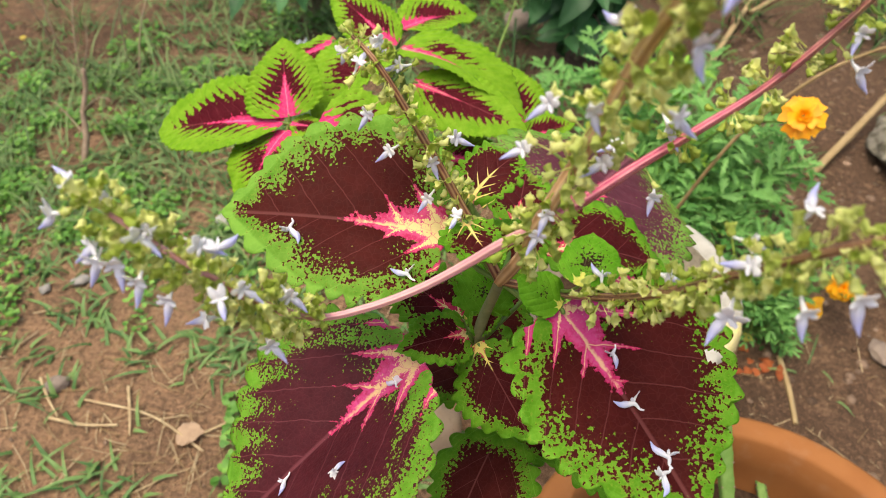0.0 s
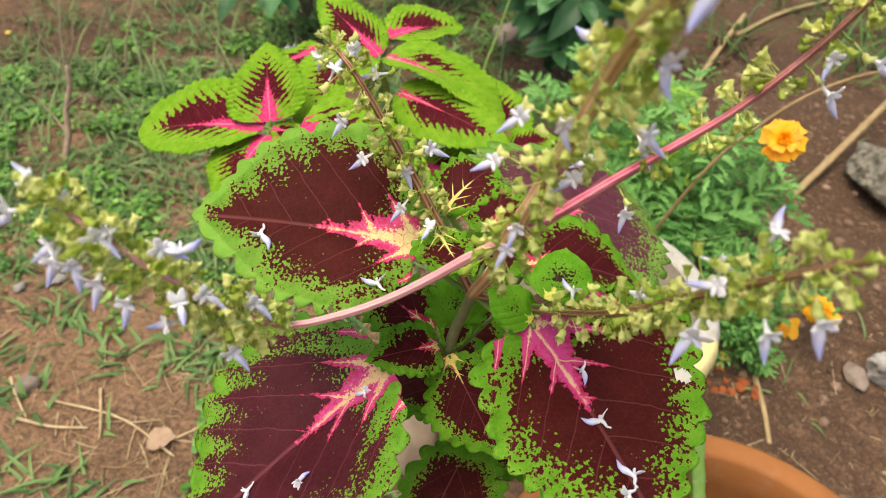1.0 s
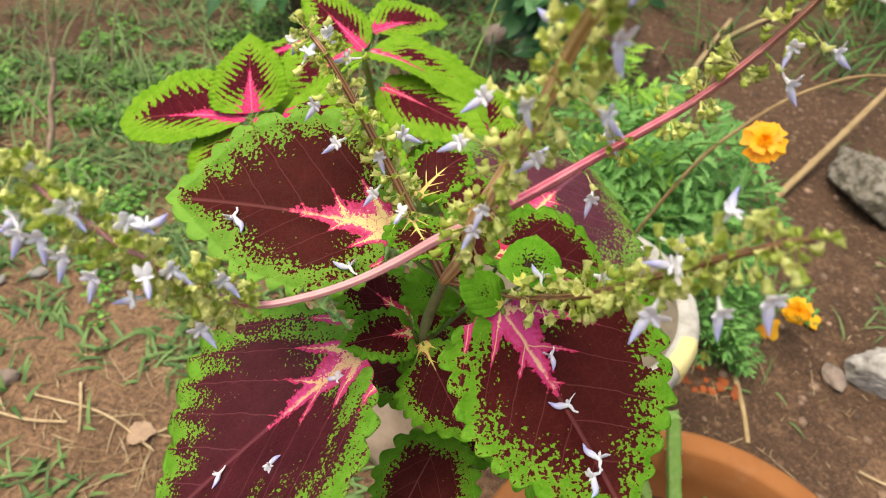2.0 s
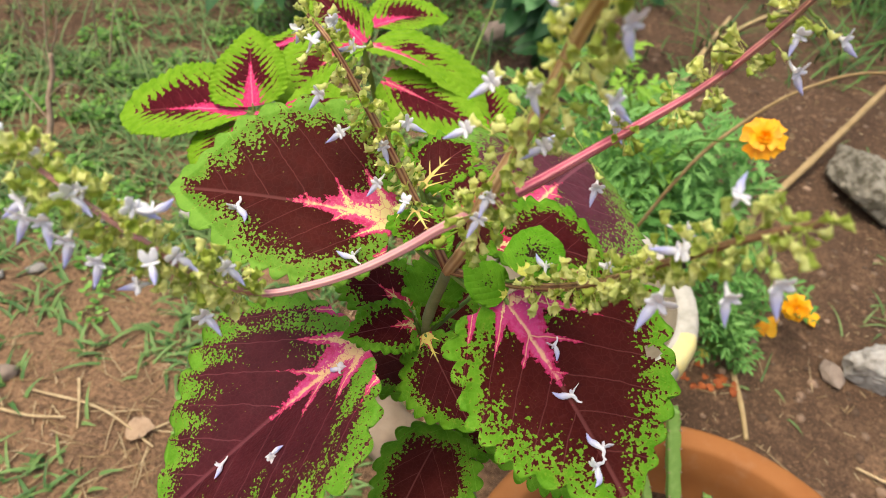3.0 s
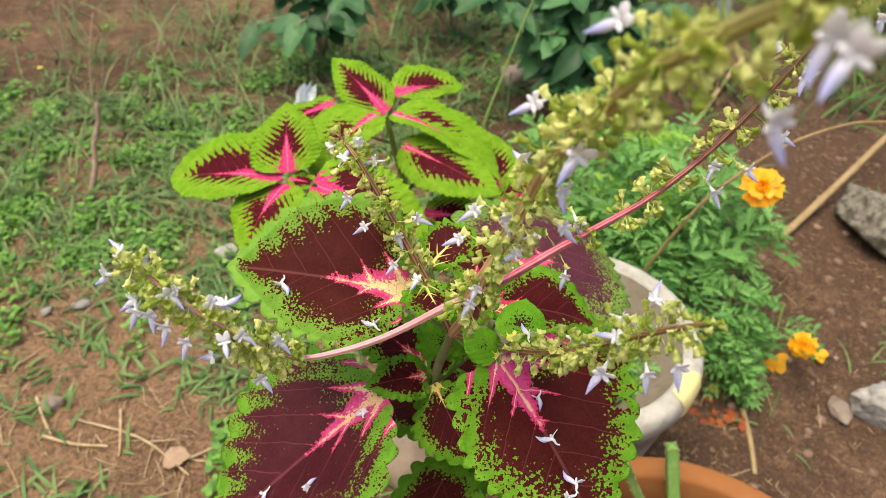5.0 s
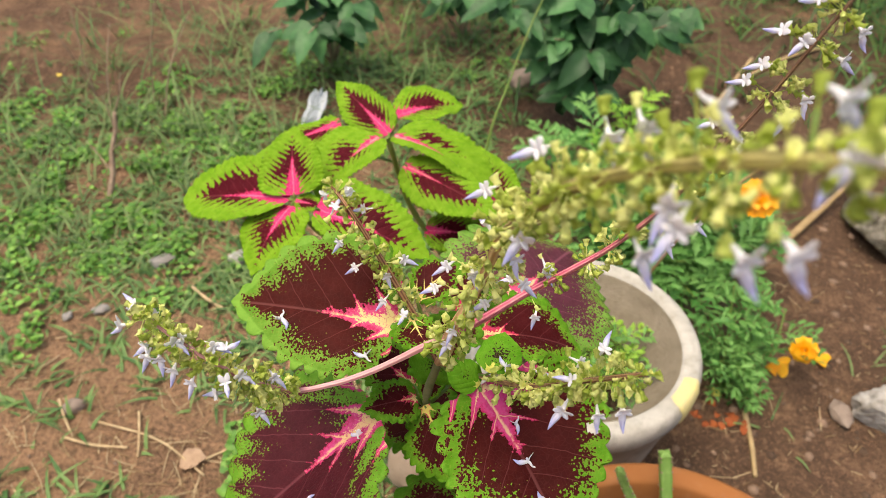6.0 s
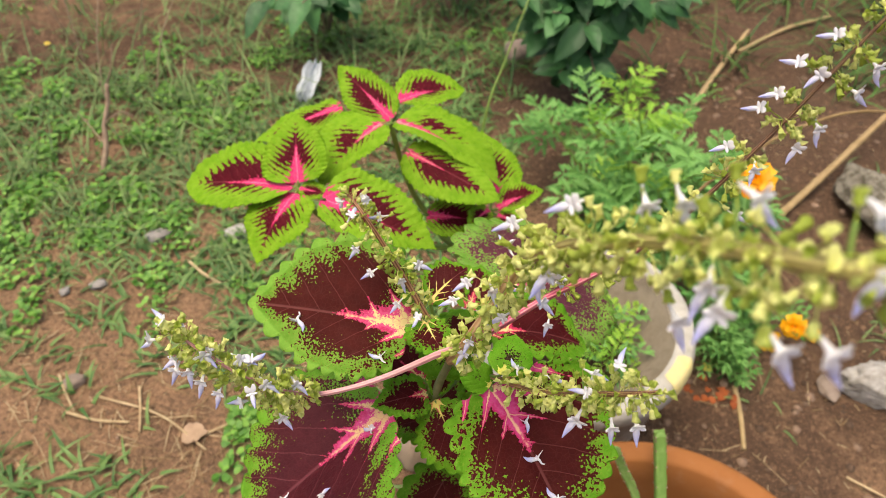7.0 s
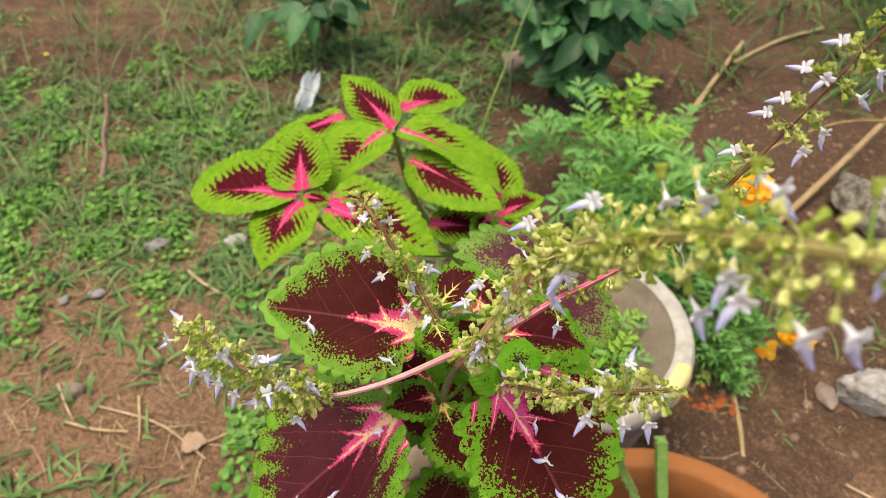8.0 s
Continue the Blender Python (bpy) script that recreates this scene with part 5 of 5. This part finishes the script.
def grass_cover(x, y):
    """How thickly short grass stands at a place, 0 to 1."""
    n = 0.30 + 0.9 * noise.noise((x * 3.3, y * 3.3, 11.0)) + 0.6 * noise.noise((x * 9, y * 9, 2.0))
    if x < -1.05 and y > 1.75:
        n *= 0.3
    return max(0.03, min(1.0, n))


def leaflets(verts, faces, root, count, size, rng):
    """A small rosette of rounded leaflets on short stalks."""
    for k in range(count):
        w = k * 2.4 + rng.uniform(-0.5, 0.5)
        reach = size * rng.uniform(0.5, 1.9)
        h = size * rng.uniform(0.4, 1.7)
        c = root + Vector((math.cos(w) * reach, math.sin(w) * reach, h))
        d = Vector((math.cos(w), math.sin(w), rng.uniform(-0.3, 0.35))).normalized()
        s = Vector((-math.sin(w), math.cos(w), rng.uniform(-0.3, 0.3)))
        q = size * rng.uniform(0.7, 1.25)
        n0 = len(verts)
        lift = Vector((0, 0, 0.12 * q))
        verts.extend((root + (c - root) * 0.1, c, c + d * q * 0.35 + s * q * 0.42 + lift, c + d * q * 0.8 + s * q * 0.36 + lift, c + d * q * 1.0, c + d * q * 0.8 - s * q * 0.36 + lift, c + d * q * 0.35 - s * q * 0.42 + lift, c + d * q * 0.55))
        faces.extend(((n0 + 7, n0 + 1, n0 + 2), (n0 + 7, n0 + 2, n0 + 3), (n0 + 7, n0 + 3, n0 + 4), (n0 + 7, n0 + 4, n0 + 5), (n0 + 7, n0 + 5, n0 + 6), (n0 + 7, n0 + 6, n0 + 1), (n0, n0 + 1, n0 + 2)))


def weed_mesh(seed):
    """A low mound of small round leaves on thin stalks."""
    rng = random.Random(seed)
    verts, faces = [], []
    R, H = rng.uniform(0.022, 0.036), rng.uniform(0.014, 0.030)
    for _ in range(rng.randint(16, 30)):
        w, r = rng.uniform(0, 2 * math.pi), math.sqrt(rng.random())
        root = Vector((0.25 * R * math.cos(w), 0.25 * R * math.sin(w), 0.0))
        c = Vector((R * r * math.cos(w), R * r * math.sin(w), H * (1 - 0.8 * r * r) * rng.uniform(0.7, 1.2) + 0.004))
        turn = w + rng.uniform(-1.2, 1.2)
        d = Vector((math.cos(turn), math.sin(turn), rng.uniform(-0.35, 0.45))).normalized()
        sd = Vector((-math.sin(turn), math.cos(turn), rng.uniform(-0.4, 0.4))).normalized()
        up = d.cross(sd)
        q = rng.uniform(0.009, 0.017)
        n0 = len(verts)
        verts.extend((c, c + d * q * 0.25 + sd * q * 0.36, c + d * q * 0.62 + sd * q * 0.40, c + d * q * 0.92 + sd * q * 0.22, c + d * q, c + d * q * 0.92 - sd * q * 0.22, c + d * q * 0.62 - sd * q * 0.40, c + d * q * 0.25 - sd * q * 0.36, c + d * q * 0.5 - up * q * 0.10, root, root + sd * 0.0012))
        faces.extend((n0 + 8, n0 + a, n0 + a + 1 if a < 7 else n0) for a in range(8))
        faces.append((n0 + 9, n0 + 10, n0))
    me = bpy.data.meshes.new("weed_plant")
    me.from_pydata([tuple(v) for v in verts], [], faces)
    me.shade_smooth()
    me.materials.append(WEED)
    return me


WEEDS = [weed_mesh(300 + k) for k in range(8)]
CLUMPS = [(-1.53, 1.84), (-1.35, 1.79), (-1.24, 1.45), (-1.14, 1.58), (-1.00, 1.54), (-0.95, 1.56), (-0.92, 1.64), (-1.15, 1.96), (-1.09, 2.06), (-1.16, 1.28), (-1.06, 1.24), (-1.16, 1.17), (-0.92, 1.18), (-0.79, 1.26), (-0.84, 1.20), (-0.77, 1.67), (-0.85, 1.72), (-0.74, 1.78), (-0.80, 1.55), (-0.95, 1.80), (-1.18, 1.56), (-1.32, 1.65), (-0.97, 0.91), (-0.69, 0.97), (-0.69, 1.06), (-0.92, 1.12), (-1.05, 1.01), (-0.37, 0.70), (-0.37, 0.66), (-0.97, 1.35), (-0.93, 1.38), (-0.87, 1.84), (-0.74, 2.03), (-0.70, 1.57)]


def weeds():
    """Single weeds in and round the larger clumps; the rest of the growth lies in one carpet."""
    rng = random.Random(33)
    spots = []
    for x, y in CLUMPS:
        spots += [(x + rng.gauss(0, 0.032), y + rng.gauss(0, 0.036), rng.uniform(0.8, 1.25)) for _ in range(4)]
    while len(spots) < 270:
        x, y = rng.uniform(-1.9, 0.02), rng.uniform(0.95, 2.4)
        if rng.random() < tuft_cover(x, y) ** 1.5:
            spots.append((x, y, rng.uniform(0.55, 1.1)))
    for x, y, size in spots:
        ob = share("weed_plant", rng.choice(WEEDS), m=Matrix.Translation((x, y, ground_height(x, y) - 0.002)) @ pose(0, 0, 0, 0, 0, rng.uniform(0, 360)) @ Matrix.Scale(size, 4))
        tagged(ob, "low green weed with small round leaves on soil", "weed", "weeds on the soil")
    verts, faces = [], []
    for _ in range(9000):
        x, y = rng.uniform(-3.4, 2.4), rng.uniform(-0.3, 4.0)
        if rng.random() < 0.45 * tuft_cover(x, y) * (1.0 if y > 1.02 else 0.10):
            leaflets(verts, faces, Vector((x, y, ground_height(x, y) - 0.002)), rng.randint(4, 8), rng.uniform(0.008, 0.018), rng)
    tagged(link("weed_carpet", verts, faces, WEED), "carpet of small round-leaved green weeds on soil", "weeds", kind="stuff")


def blades(name, label, spots, mat, seed, lo, hi, width, lean=0.6):
    rng = random.Random(seed)
    verts, faces = [], []
    for x, y in spots:
        w = rng.uniform(0, 2 * math.pi)
        d, L = Vector((math.cos(w), math.sin(w), 0)), rng.uniform(lo, hi)
        s = Vector((-math.sin(w), math.cos(w), 0))
        root = Vector((x, y, ground_height(x, y) - 0.003))
        n0, tilt, wd = len(verts), rng.uniform(0.3, 1.3) * lean, width * rng.uniform(0.6, 1.4)
        for i in range(6):
            u = i / 5
            c = root + d * L * (tilt * u + 0.3 * u * u) + Vector((0, 0, L * (0.75 * u - 0.62 * u * u * tilt) + 0.002))
            k = wd * (1 - u ** 2) + 0.0002
            verts.extend((c - s * k + Vector((0, 0, k * 0.4)), c, c + s * k + Vector((0, 0, k * 0.4))))
        for i in range(5):
            a = n0 + 3 * i
            faces.extend(((a, a + 1, a + 4, a + 3), (a + 1, a + 2, a + 5, a + 4)))
    tagged(link(name, verts, faces, mat), label, "grass", kind="stuff")


def tufts(count, seed, area, keep, per=7, spread=0.02):
    rng = random.Random(seed)
    out = []
    while count > 0:
        x, y = rng.uniform(*area[0]), rng.uniform(*area[1])
        if rng.random() < keep(x, y):
            out += [(x + rng.gauss(0, spread), y + rng.gauss(0, spread)) for _ in range(rng.randint(2, per))]
            count -= 1
    return out


weeds()
blades("grass", "short green grass tufts growing out of the soil", tufts(1550, 41, ((-1.9, 0.1), (0.35, 2.3)), lambda x, y: grass_cover(x, y) * (0.75 if y < 0.95 else 1.0) if not (-0.82 < x < -0.52 and 0.80 < y < 1.02) else 0.12, 7, 0.018), GRASS, 42, 0.016, 0.066, 0.0036, 1.0)
blades("tall_grass", "long thin green grass blades at the back of the bed", tufts(480, 43, ((0.8, 3.4), (1.9, 4.2)), lambda x, y: min(1.0, 0.1 + max(0.0, x - 0.95) * 1.2) * max(0.0, min(1.0, 1.5 - math.hypot((x - 1.8) / 0.9, (y - 2.75) / 0.75) + noise.noise((x * 1.7, y * 1.7, 8.0)))) * (y > 2.05), 14, 0.05), GRASS_DARK, 44, 0.10, 0.30, 0.0034, 0.8)
blades("shade_grass", "dark grass tufts in the shade at the back", tufts(280, 143, ((-1.0, 1.2), (1.95, 4.2)), lambda x, y: min(1.0, (y - 1.9) * 1.3) * max(0.0, min(1.0, 1.5 - math.hypot(x / 0.9, (y - 2.6) / 0.8) + noise.noise((x * 1.7, y * 1.7, 4.0)))), 10, 0.05), GRASS_DARK, 144, 0.06, 0.20, 0.0032, 0.8)
blades("long_grass", "loose long grass stems standing among the weeds", tufts(120, 45, ((-1.75, -0.2), (1.25, 2.5)), lambda x, y: 0.35 + 0.65 * (y > 1.6) * (x > -1.5), 9, 0.05), GRASS_MID, 46, 0.08, 0.28, 0.0022, 0.7)
blades("meadow_grass", "soft grey-green grass tufts among the weeds", tufts(240, 145, ((-1.30, -0.50), (1.10, 1.90)), lambda x, y: max(0.05, 0.55 + 0.9 * noise.noise((x * 4, y * 4, 6.0))), 9, 0.03), GRASS_MID, 146, 0.03, 0.11, 0.0030, 0.9)
blades("sparse_grass", "sparse grass tufts on the soil round the bed", tufts(420, 241, ((-3.2, 2.2), (-0.3, 3.8)), lambda x, y: 0.0 if -1.9 < x < 0.1 and 0.35 < y < 2.3 or x > 0.1 and 0.2 < y < 2.0 else 0.4 * tuft_cover(x, y) + 0.02), GRASS, 242, 0.015, 0.062, 0.0026, 1.0)
blades("short_grass", "a few grass blades on bare soil", tufts(20, 47, ((0.5, 1.1), (0.6, 1.9)), lambda x, y: 0.6, 4, 0.02), GRASS_MID, 48, 0.02, 0.07, 0.0022, 1.1)


def straw_litter():
    rng = random.Random(51)
    verts, faces = [], []
    for k in range(1900):
        x, y = rng.uniform(-1.5, 0.05), rng.uniform(0.40, 1.7)
        if y > 0.85 and rng.random() < 0.6:
            continue
        w, L, r = rng.uniform(0, math.pi), rng.uniform(0.02, 0.13) * rng.uniform(0.4, 1.0), rng.uniform(0.0005, 0.0014)
        d = Vector((math.cos(w), math.sin(w), 0))
        line = []
        for s in (-0.5, -0.17, 0.17, 0.5):
            q = Vector((x, y, 0)) + d * L * s + Vector((-d.y, d.x, 0)) * 0.022 * L * math.cos(5 * s + k)
            line.append((q.x, q.y, ground_height(q.x, q.y) + 0.0035 + 0.002 * rng.random()))
        n0 = len(verts)
        tv, tf = tube(np.array(line), [r, r, r, r * 0.8], 5)
        verts.extend(tv)
        faces.extend(tuple(n0 + i for i in f) for f in tf)
    for k in range(70):
        x, y = rng.uniform(0.5, 1.3), rng.uniform(0.6, 1.4)
        w, L, r = rng.uniform(0, math.pi), rng.uniform(0.015, 0.06), rng.uniform(0.0005, 0.0012)
        d = Vector((math.cos(w), math.sin(w), 0))
        line = [(x + d.x * L * s, y + d.y * L * s, ground_height(x + d.x * L * s, y + d.y * L * s) + 0.004) for s in (-0.5, 0, 0.5)]
        n0 = len(verts)
        tv, tf = tube(np.array(line), [r, r, r], 5)
        verts.extend(tv)
        faces.extend(tuple(n0 + i for i in f) for f in tf)
    for k in range(2600):
        x, y = rng.uniform(-1.7, 1.4), rng.uniform(0.4, 2.0)
        w, L, r = rng.uniform(0, math.pi), rng.uniform(0.004, 0.020), rng.uniform(0.0004, 0.0010)
        d = Vector((math.cos(w), math.sin(w), 0))
        line = [(x + d.x * L * s, y + d.y * L * s, ground_height(x, y) + 0.002 + 0.0015 * rng.random()) for s in (-0.5, 0, 0.5)]
        n0 = len(verts)
        tv, tf = tube(np.array(line), [r, r, r * 0.7], 4)
        verts.extend(tv)
        faces.extend(tuple(n0 + i for i in f) for f in tf)
    tagged(link("straw_litter", verts, faces, STRAW), "dry straw bits scattered over the soil", "straw", kind="stuff")


straw_litter()


# ---- stones ----
def stone_mesh(name, mat, seed, dims, rough=0.22, cuts=3, sharp=False):
    """A lump: rounded, or broken along a few flat faces."""
    rng = random.Random(seed * 7 + 1)
    planes = [(Vector((rng.gauss(0, 1), rng.gauss(0, 1), rng.gauss(0, 0.8))).normalized(), rng.uniform(0.55, 0.85)) for _ in range(12)]
    bm = bmesh.new()
    bmesh.ops.create_icosphere(bm, subdivisions=cuts + (1 if sharp else 0), radius=1.0)
    for v in bm.verts:
        n = v.co.normalized()
        k = 1 + rough * noise.noise(n * 1.6 + Vector((seed * 3.1, 0, 0))) + rough * 0.5 * noise.noise(n * 4.5 + Vector((0, seed, 0)))
        if sharp:
            for d, h in planes:
                c = n.dot(d)
                if c > 0.05:
                    k = min(k, h / c)
            k += 0.05 * noise.noise(n * 9 + Vector((seed, 0, 0))) + 0.025 * noise.noise(n * 22)
        v.co = Vector((n.x * k * dims[0], n.y * k * dims[1], n.z * k * dims[2]))
    me = bpy.data.meshes.new(name)
    bm.to_mesh(me)
    bm.free()
    me.shade_smooth()
    me.materials.append(mat)
    return me


def stone(name, label, mat, place, dims, seed, turn=0, group="", **kw):
    x, y = place
    ob = share(name, stone_mesh(name, mat, seed, dims, **kw), m=pose(x, y, ground_height(x, y) + dims[2] * 0.55, 0, 0, turn))
    return tagged(ob, label, "stone", group)


stone("concrete_chunk", "broken lump of mossy grey concrete lying on soil", CONCRETE, (1.065, 1.485), (0.18, 0.10, 0.08), 1, -42, sharp=True, cuts=4)
stone("stone", "pale grey angular stone lying on bare soil", PALE_STONE, (0.895, 0.945), (0.085, 0.060, 0.050), 2, 8, sharp=True, cuts=4)
stone("stone", "greyish-brown rough stone beside a pale one", BROWN_STONE, (0.792, 0.938), (0.022, 0.040, 0.018), 3, 12, sharp=True)
stone("stone", "small pinkish-brown pebble on the soil", BROWN_STONE, (-0.775, 0.745), (0.024, 0.019, 0.014), 4, 30)
stone("stone", "flat pale grey stone among the weeds", PALE_STONE, (-0.58, 1.21), (0.035, 0.03, 0.018), 5, 10, sharp=True)
stone("stone", "flat grey stone chip among the weeds", GREY_STONE, (-0.775, 1.18), (0.045, 0.022, 0.012), 6, 40, sharp=True)
stone("stone", "small bluish grey stone on the soil", GREY_STONE, (-0.855, 1.01), (0.026, 0.018, 0.012), 7, 0, sharp=True)
stone("stone", "grey stone at the foot of the shrub", BROWN_STONE, (0.07, 2.15), (0.045, 0.05, 0.045), 8, 0)
stone("stone", "large pale tan stone behind the coleus stem", stone_material("tan_stone", (0.36, 0.28, 0.20), (0.26, 0.19, 0.13), 20), (-0.045, 0.70), (0.050, 0.060, 0.05), 9, 15)
stone("stone", "small bluish chip on the soil", GREY_STONE, (-0.92, 0.98), (0.018, 0.013, 0.009), 10, 60, sharp=True)


def pebbles():
    rng = random.Random(61)
    meshes = [stone_mesh("pebble", BROWN_STONE, 20 + k, (0.006, 0.005, 0.004), 0.4, 1) for k in range(5)]
    bm_v, bm_f = [], []
    for _ in range(1500):
        x, y = rng.uniform(-1.8, 1.6), rng.uniform(0.45, 2.7)
        if x < 0.3 and rng.random() < 0.6:
            continue
        me, s, w = rng.choice(meshes), rng.uniform(0.3, 1.0) * rng.uniform(0.6, 1.3), rng.uniform(0, 6.28)
        n0 = len(bm_v)
        for v in me.vertices:
            c = v.co * s
            bm_v.append((x + c.x * math.cos(w) - c.y * math.sin(w), y + c.x * math.sin(w) + c.y * math.cos(w), ground_height(x, y) + 0.001 + c.z))
        bm_f.extend(tuple(n0 + i for i in p.vertices) for p in me.polygons)
    for _ in range(420):
        x, y = rng.uniform(0.35, 1.5), rng.uniform(0.55, 2.2)
        me, k, w = rng.choice(meshes), rng.uniform(1.1, 2.4), rng.uniform(0, 6.28)
        n0 = len(bm_v)
        for v in me.vertices:
            c = v.co * k
            bm_v.append((x + c.x * math.cos(w) - c.y * math.sin(w), y + c.x * math.sin(w) + c.y * math.cos(w), ground_height(x, y) - 0.001 + c.z * 0.8))
        bm_f.extend(tuple(n0 + i for i in p.vertices) for p in me.polygons)
    g = Nodes("pebble_mix", 0.9, 0.2)
    mat = g.done(g.mix(g.m("POWER", g.island(), 1.6), (0.095, 0.060, 0.040), (0.34, 0.23, 0.16)))
    tagged(link("pebbles", bm_v, bm_f, mat), "small crumbs of earth and grit on the soil", "pebbles", kind="stuff")


pebbles()


def scrap():
    """A crumpled strip of white plastic lying among the weeds."""
    verts, faces, nu, nv = [], [], 26, 14
    x0, y0 = -0.565, 1.86
    for i in range(nu + 1):
        for j in range(nv + 1):
            u, v = i / nu - 0.5, j / nv - 0.5
            x = u * 0.062 * (1 - 0.9 * v * v) + 0.016 * v + 0.004 * noise.noise((u * 4, v * 4, 2))
            y = v * 0.13 * (1 - 0.5 * u * u)
            z = 0.045 + 0.060 * v + 0.010 * math.sin(u * 16 + 2 * v) + 0.012 * noise.noise((u * 4, v * 4, 3.0)) + 0.006 * noise.noise((u * 11, v * 9, 6.0))
            verts.append((x0 + x + 0.008 * noise.noise((u * 3, v * 3, 9)), y0 + y, ground_height(x0, y0) + z))
    faces = [(i * (nv + 1) + j, (i + 1) * (nv + 1) + j, (i + 1) * (nv + 1) + j + 1, i * (nv + 1) + j + 1) for i in range(nu) for j in range(nv)]
    ob = tagged(link("plastic_scrap", verts, faces, SCRAP), "crumpled white plastic scrap lying among weeds", "litter")
    mod = ob.modifiers.new("thickness", "SOLIDIFY")
    mod.thickness = 0.0015


scrap()


# ---- canes, sticks and dead stems ----
def stick(name, label, pts, r0, r1, mat, n=24, knots=0.0, category="stick"):
    line = spline(pts, n)
    rad = [r0 + (r1 - r0) * i / n + knots * (1 if i % 6 == 0 else 0) for i in range(n + 1)]
    return tagged(link(name, *tube(line, rad, 8), mat), label, category)


stick("cane", "thick dry tan cane leaning over the bed", [(0.795, 1.470, 0.004), (0.985, 1.678, 0.052), (1.165, 1.880, 0.100), (1.480, 2.230, 0.185)], 0.0105, 0.008, CANE, 30, 0.0012, "cane")
stick("twig", "thin arching dry yellow stem", [(0.30, 1.06, 0.0), (0.42, 1.07, 0.34), (0.50, 1.095, 0.45), (0.62, 1.159, 0.50), (0.773, 1.222, 0.50), (1.1, 1.33, 0.40), (1.5, 1.42, 0.0)], 0.0036, 0.0026, CANE, 40)
stick("stick", "dry tan stick lying on the soil at the back", [(0.605, 1.90, 0.008), (0.74, 2.18, 0.012), (0.875, 2.45, 0.010)], 0.010, 0.007, CANE)
stick("stick", "dry thin tan stick lying at the back", [(0.82, 2.30, 0.008), (1.0, 2.47, 0.012), (1.19, 2.60, 0.010)], 0.008, 0.006, CANE)
stick("stick", "short dry stick lying on bare soil", [(0.600, 0.918, 0.006), (0.601, 0.845, 0.006), (0.596, 0.772, 0.006)], 0.0055, 0.0045, CANE)
stick("stick", "thin pale twig lying on bare soil", [(0.78, 0.74, 0.004), (0.85, 0.70, 0.006), (0.93, 0.64, 0.004)], 0.003, 0.002, STRAW)
stick("stick", "thin dry stalk lying on the soil", [(-0.81, 0.755, 0.006), (-0.775, 0.715, 0.008), (-0.735, 0.676, 0.006)], 0.003, 0.002, STRAW)
stick("stick", "pale flattened straw stalk lying on the soil", [(-0.75, 0.672, 0.006), (-0.68, 0.662, 0.009), (-0.615, 0.668, 0.006)], 0.0034, 0.0024, STRAW)
stick("stick", "long dry straw stalk lying on the soil", [(-0.70, 0.715, 0.006), (-0.56, 0.69, 0.010), (-0.44, 0.63, 0.008)], 0.0025, 0.002, STRAW)
stick("stick", "dry straw stalk lying across others", [(-0.45, 0.665, 0.008), (-0.40, 0.70, 0.010), (-0.34, 0.745, 0.008)], 0.0025, 0.002, STRAW)
stick("stick", "thin dry straw lying on the soil", [(-0.63, 0.75, 0.006), (-0.60, 0.69, 0.010), (-0.585, 0.65, 0.006)], 0.003, 0.002, STRAW)
stick("stick", "dry straw lying among the weeds", [(-0.66, 1.10, 0.012), (-0.60, 1.06, 0.014), (-0.53, 1.03, 0.010)], 0.004, 0.003, STRAW)
def dead_weed():
    t = thing("dead_weed", "dead brown branching weed stem standing in the soil", "dead stem")
    trunk = [(-1.039, 1.407, -0.004), (-1.024, 1.445, 0.06), (-1.022, 1.471, 0.115), (-1.004, 1.495, 0.17), (-0.997, 1.51, 0.221)]
    link("stem", *tube(spline(trunk, 24), [0.0085 - 0.003 * i / 24 + 0.0012 * noise.noise((i * 0.9, 3, 1)) for i in range(25)], 9), DEAD_BARK, t)
    for pts, r in (([trunk[1], (-1.06, 1.47, 0.09), (-1.10, 1.49, 0.13)], 0.003), ([trunk[2], (-0.985, 1.46, 0.15), (-0.955, 1.47, 0.165), (-0.92, 1.46, 0.16)], 0.0032), ([trunk[3], (-1.03, 1.53, 0.20), (-1.05, 1.56, 0.25)], 0.0026), ([trunk[4], (-0.985, 1.54, 0.26), (-0.99, 1.58, 0.30)], 0.0028)):
        link("twig", *tube(spline(pts, 10), np.linspace(r, r * 0.5, 11), 6), DEAD, t)


dead_weed()
stick("grass_stem", "single long thin green grass stalk", [(0.005, 1.33, 0.0), (0.02, 1.37, 0.30), (0.055, 1.46, 0.41), (0.10, 1.57, 0.52), (0.15, 1.68, 0.60)], 0.0035, 0.0015, STEM_GREEN, 30, 0, "grass")
for k, (x, y, dx, dy, h) in enumerate(((-1.30, 1.85, -0.06, 0.12, 0.28), (-1.12, 1.88, 0.05, 0.1, 0.32), (-1.38, 1.95, -0.10, 0.05, 0.22), (-1.05, 1.80, 0.10, 0.14, 0.30), (-1.22, 1.78, 0.0, 0.16, 0.26))):
    stick("dead_weed", "thin grey-brown weed stalk standing among weeds", [(x, y, 0), (x + dx * 0.4, y + dy * 0.4, h * 0.55), (x + dx, y + dy, h)], 0.003, 0.0015, DEAD, 12, 0, "dead stem")


def dry_leaf():
    v, f, _ = blade(0.052, 0.024, 0.024, camber=0.004, teeth=8, scallop=0.06, seed=77, half=6)
    ob = link("dry_leaf", v, f, DRY_LEAF)
    ob.matrix_basis = pose(-0.50, 0.655, ground_height(-0.47, 0.647) + 0.007, 4, -3, -78)
    ob.modifiers.new("thickness", "SOLIDIFY").thickness = 0.0006
    tagged(ob, "flat tan dry leaf lying on straw", "leaf")


dry_leaf()
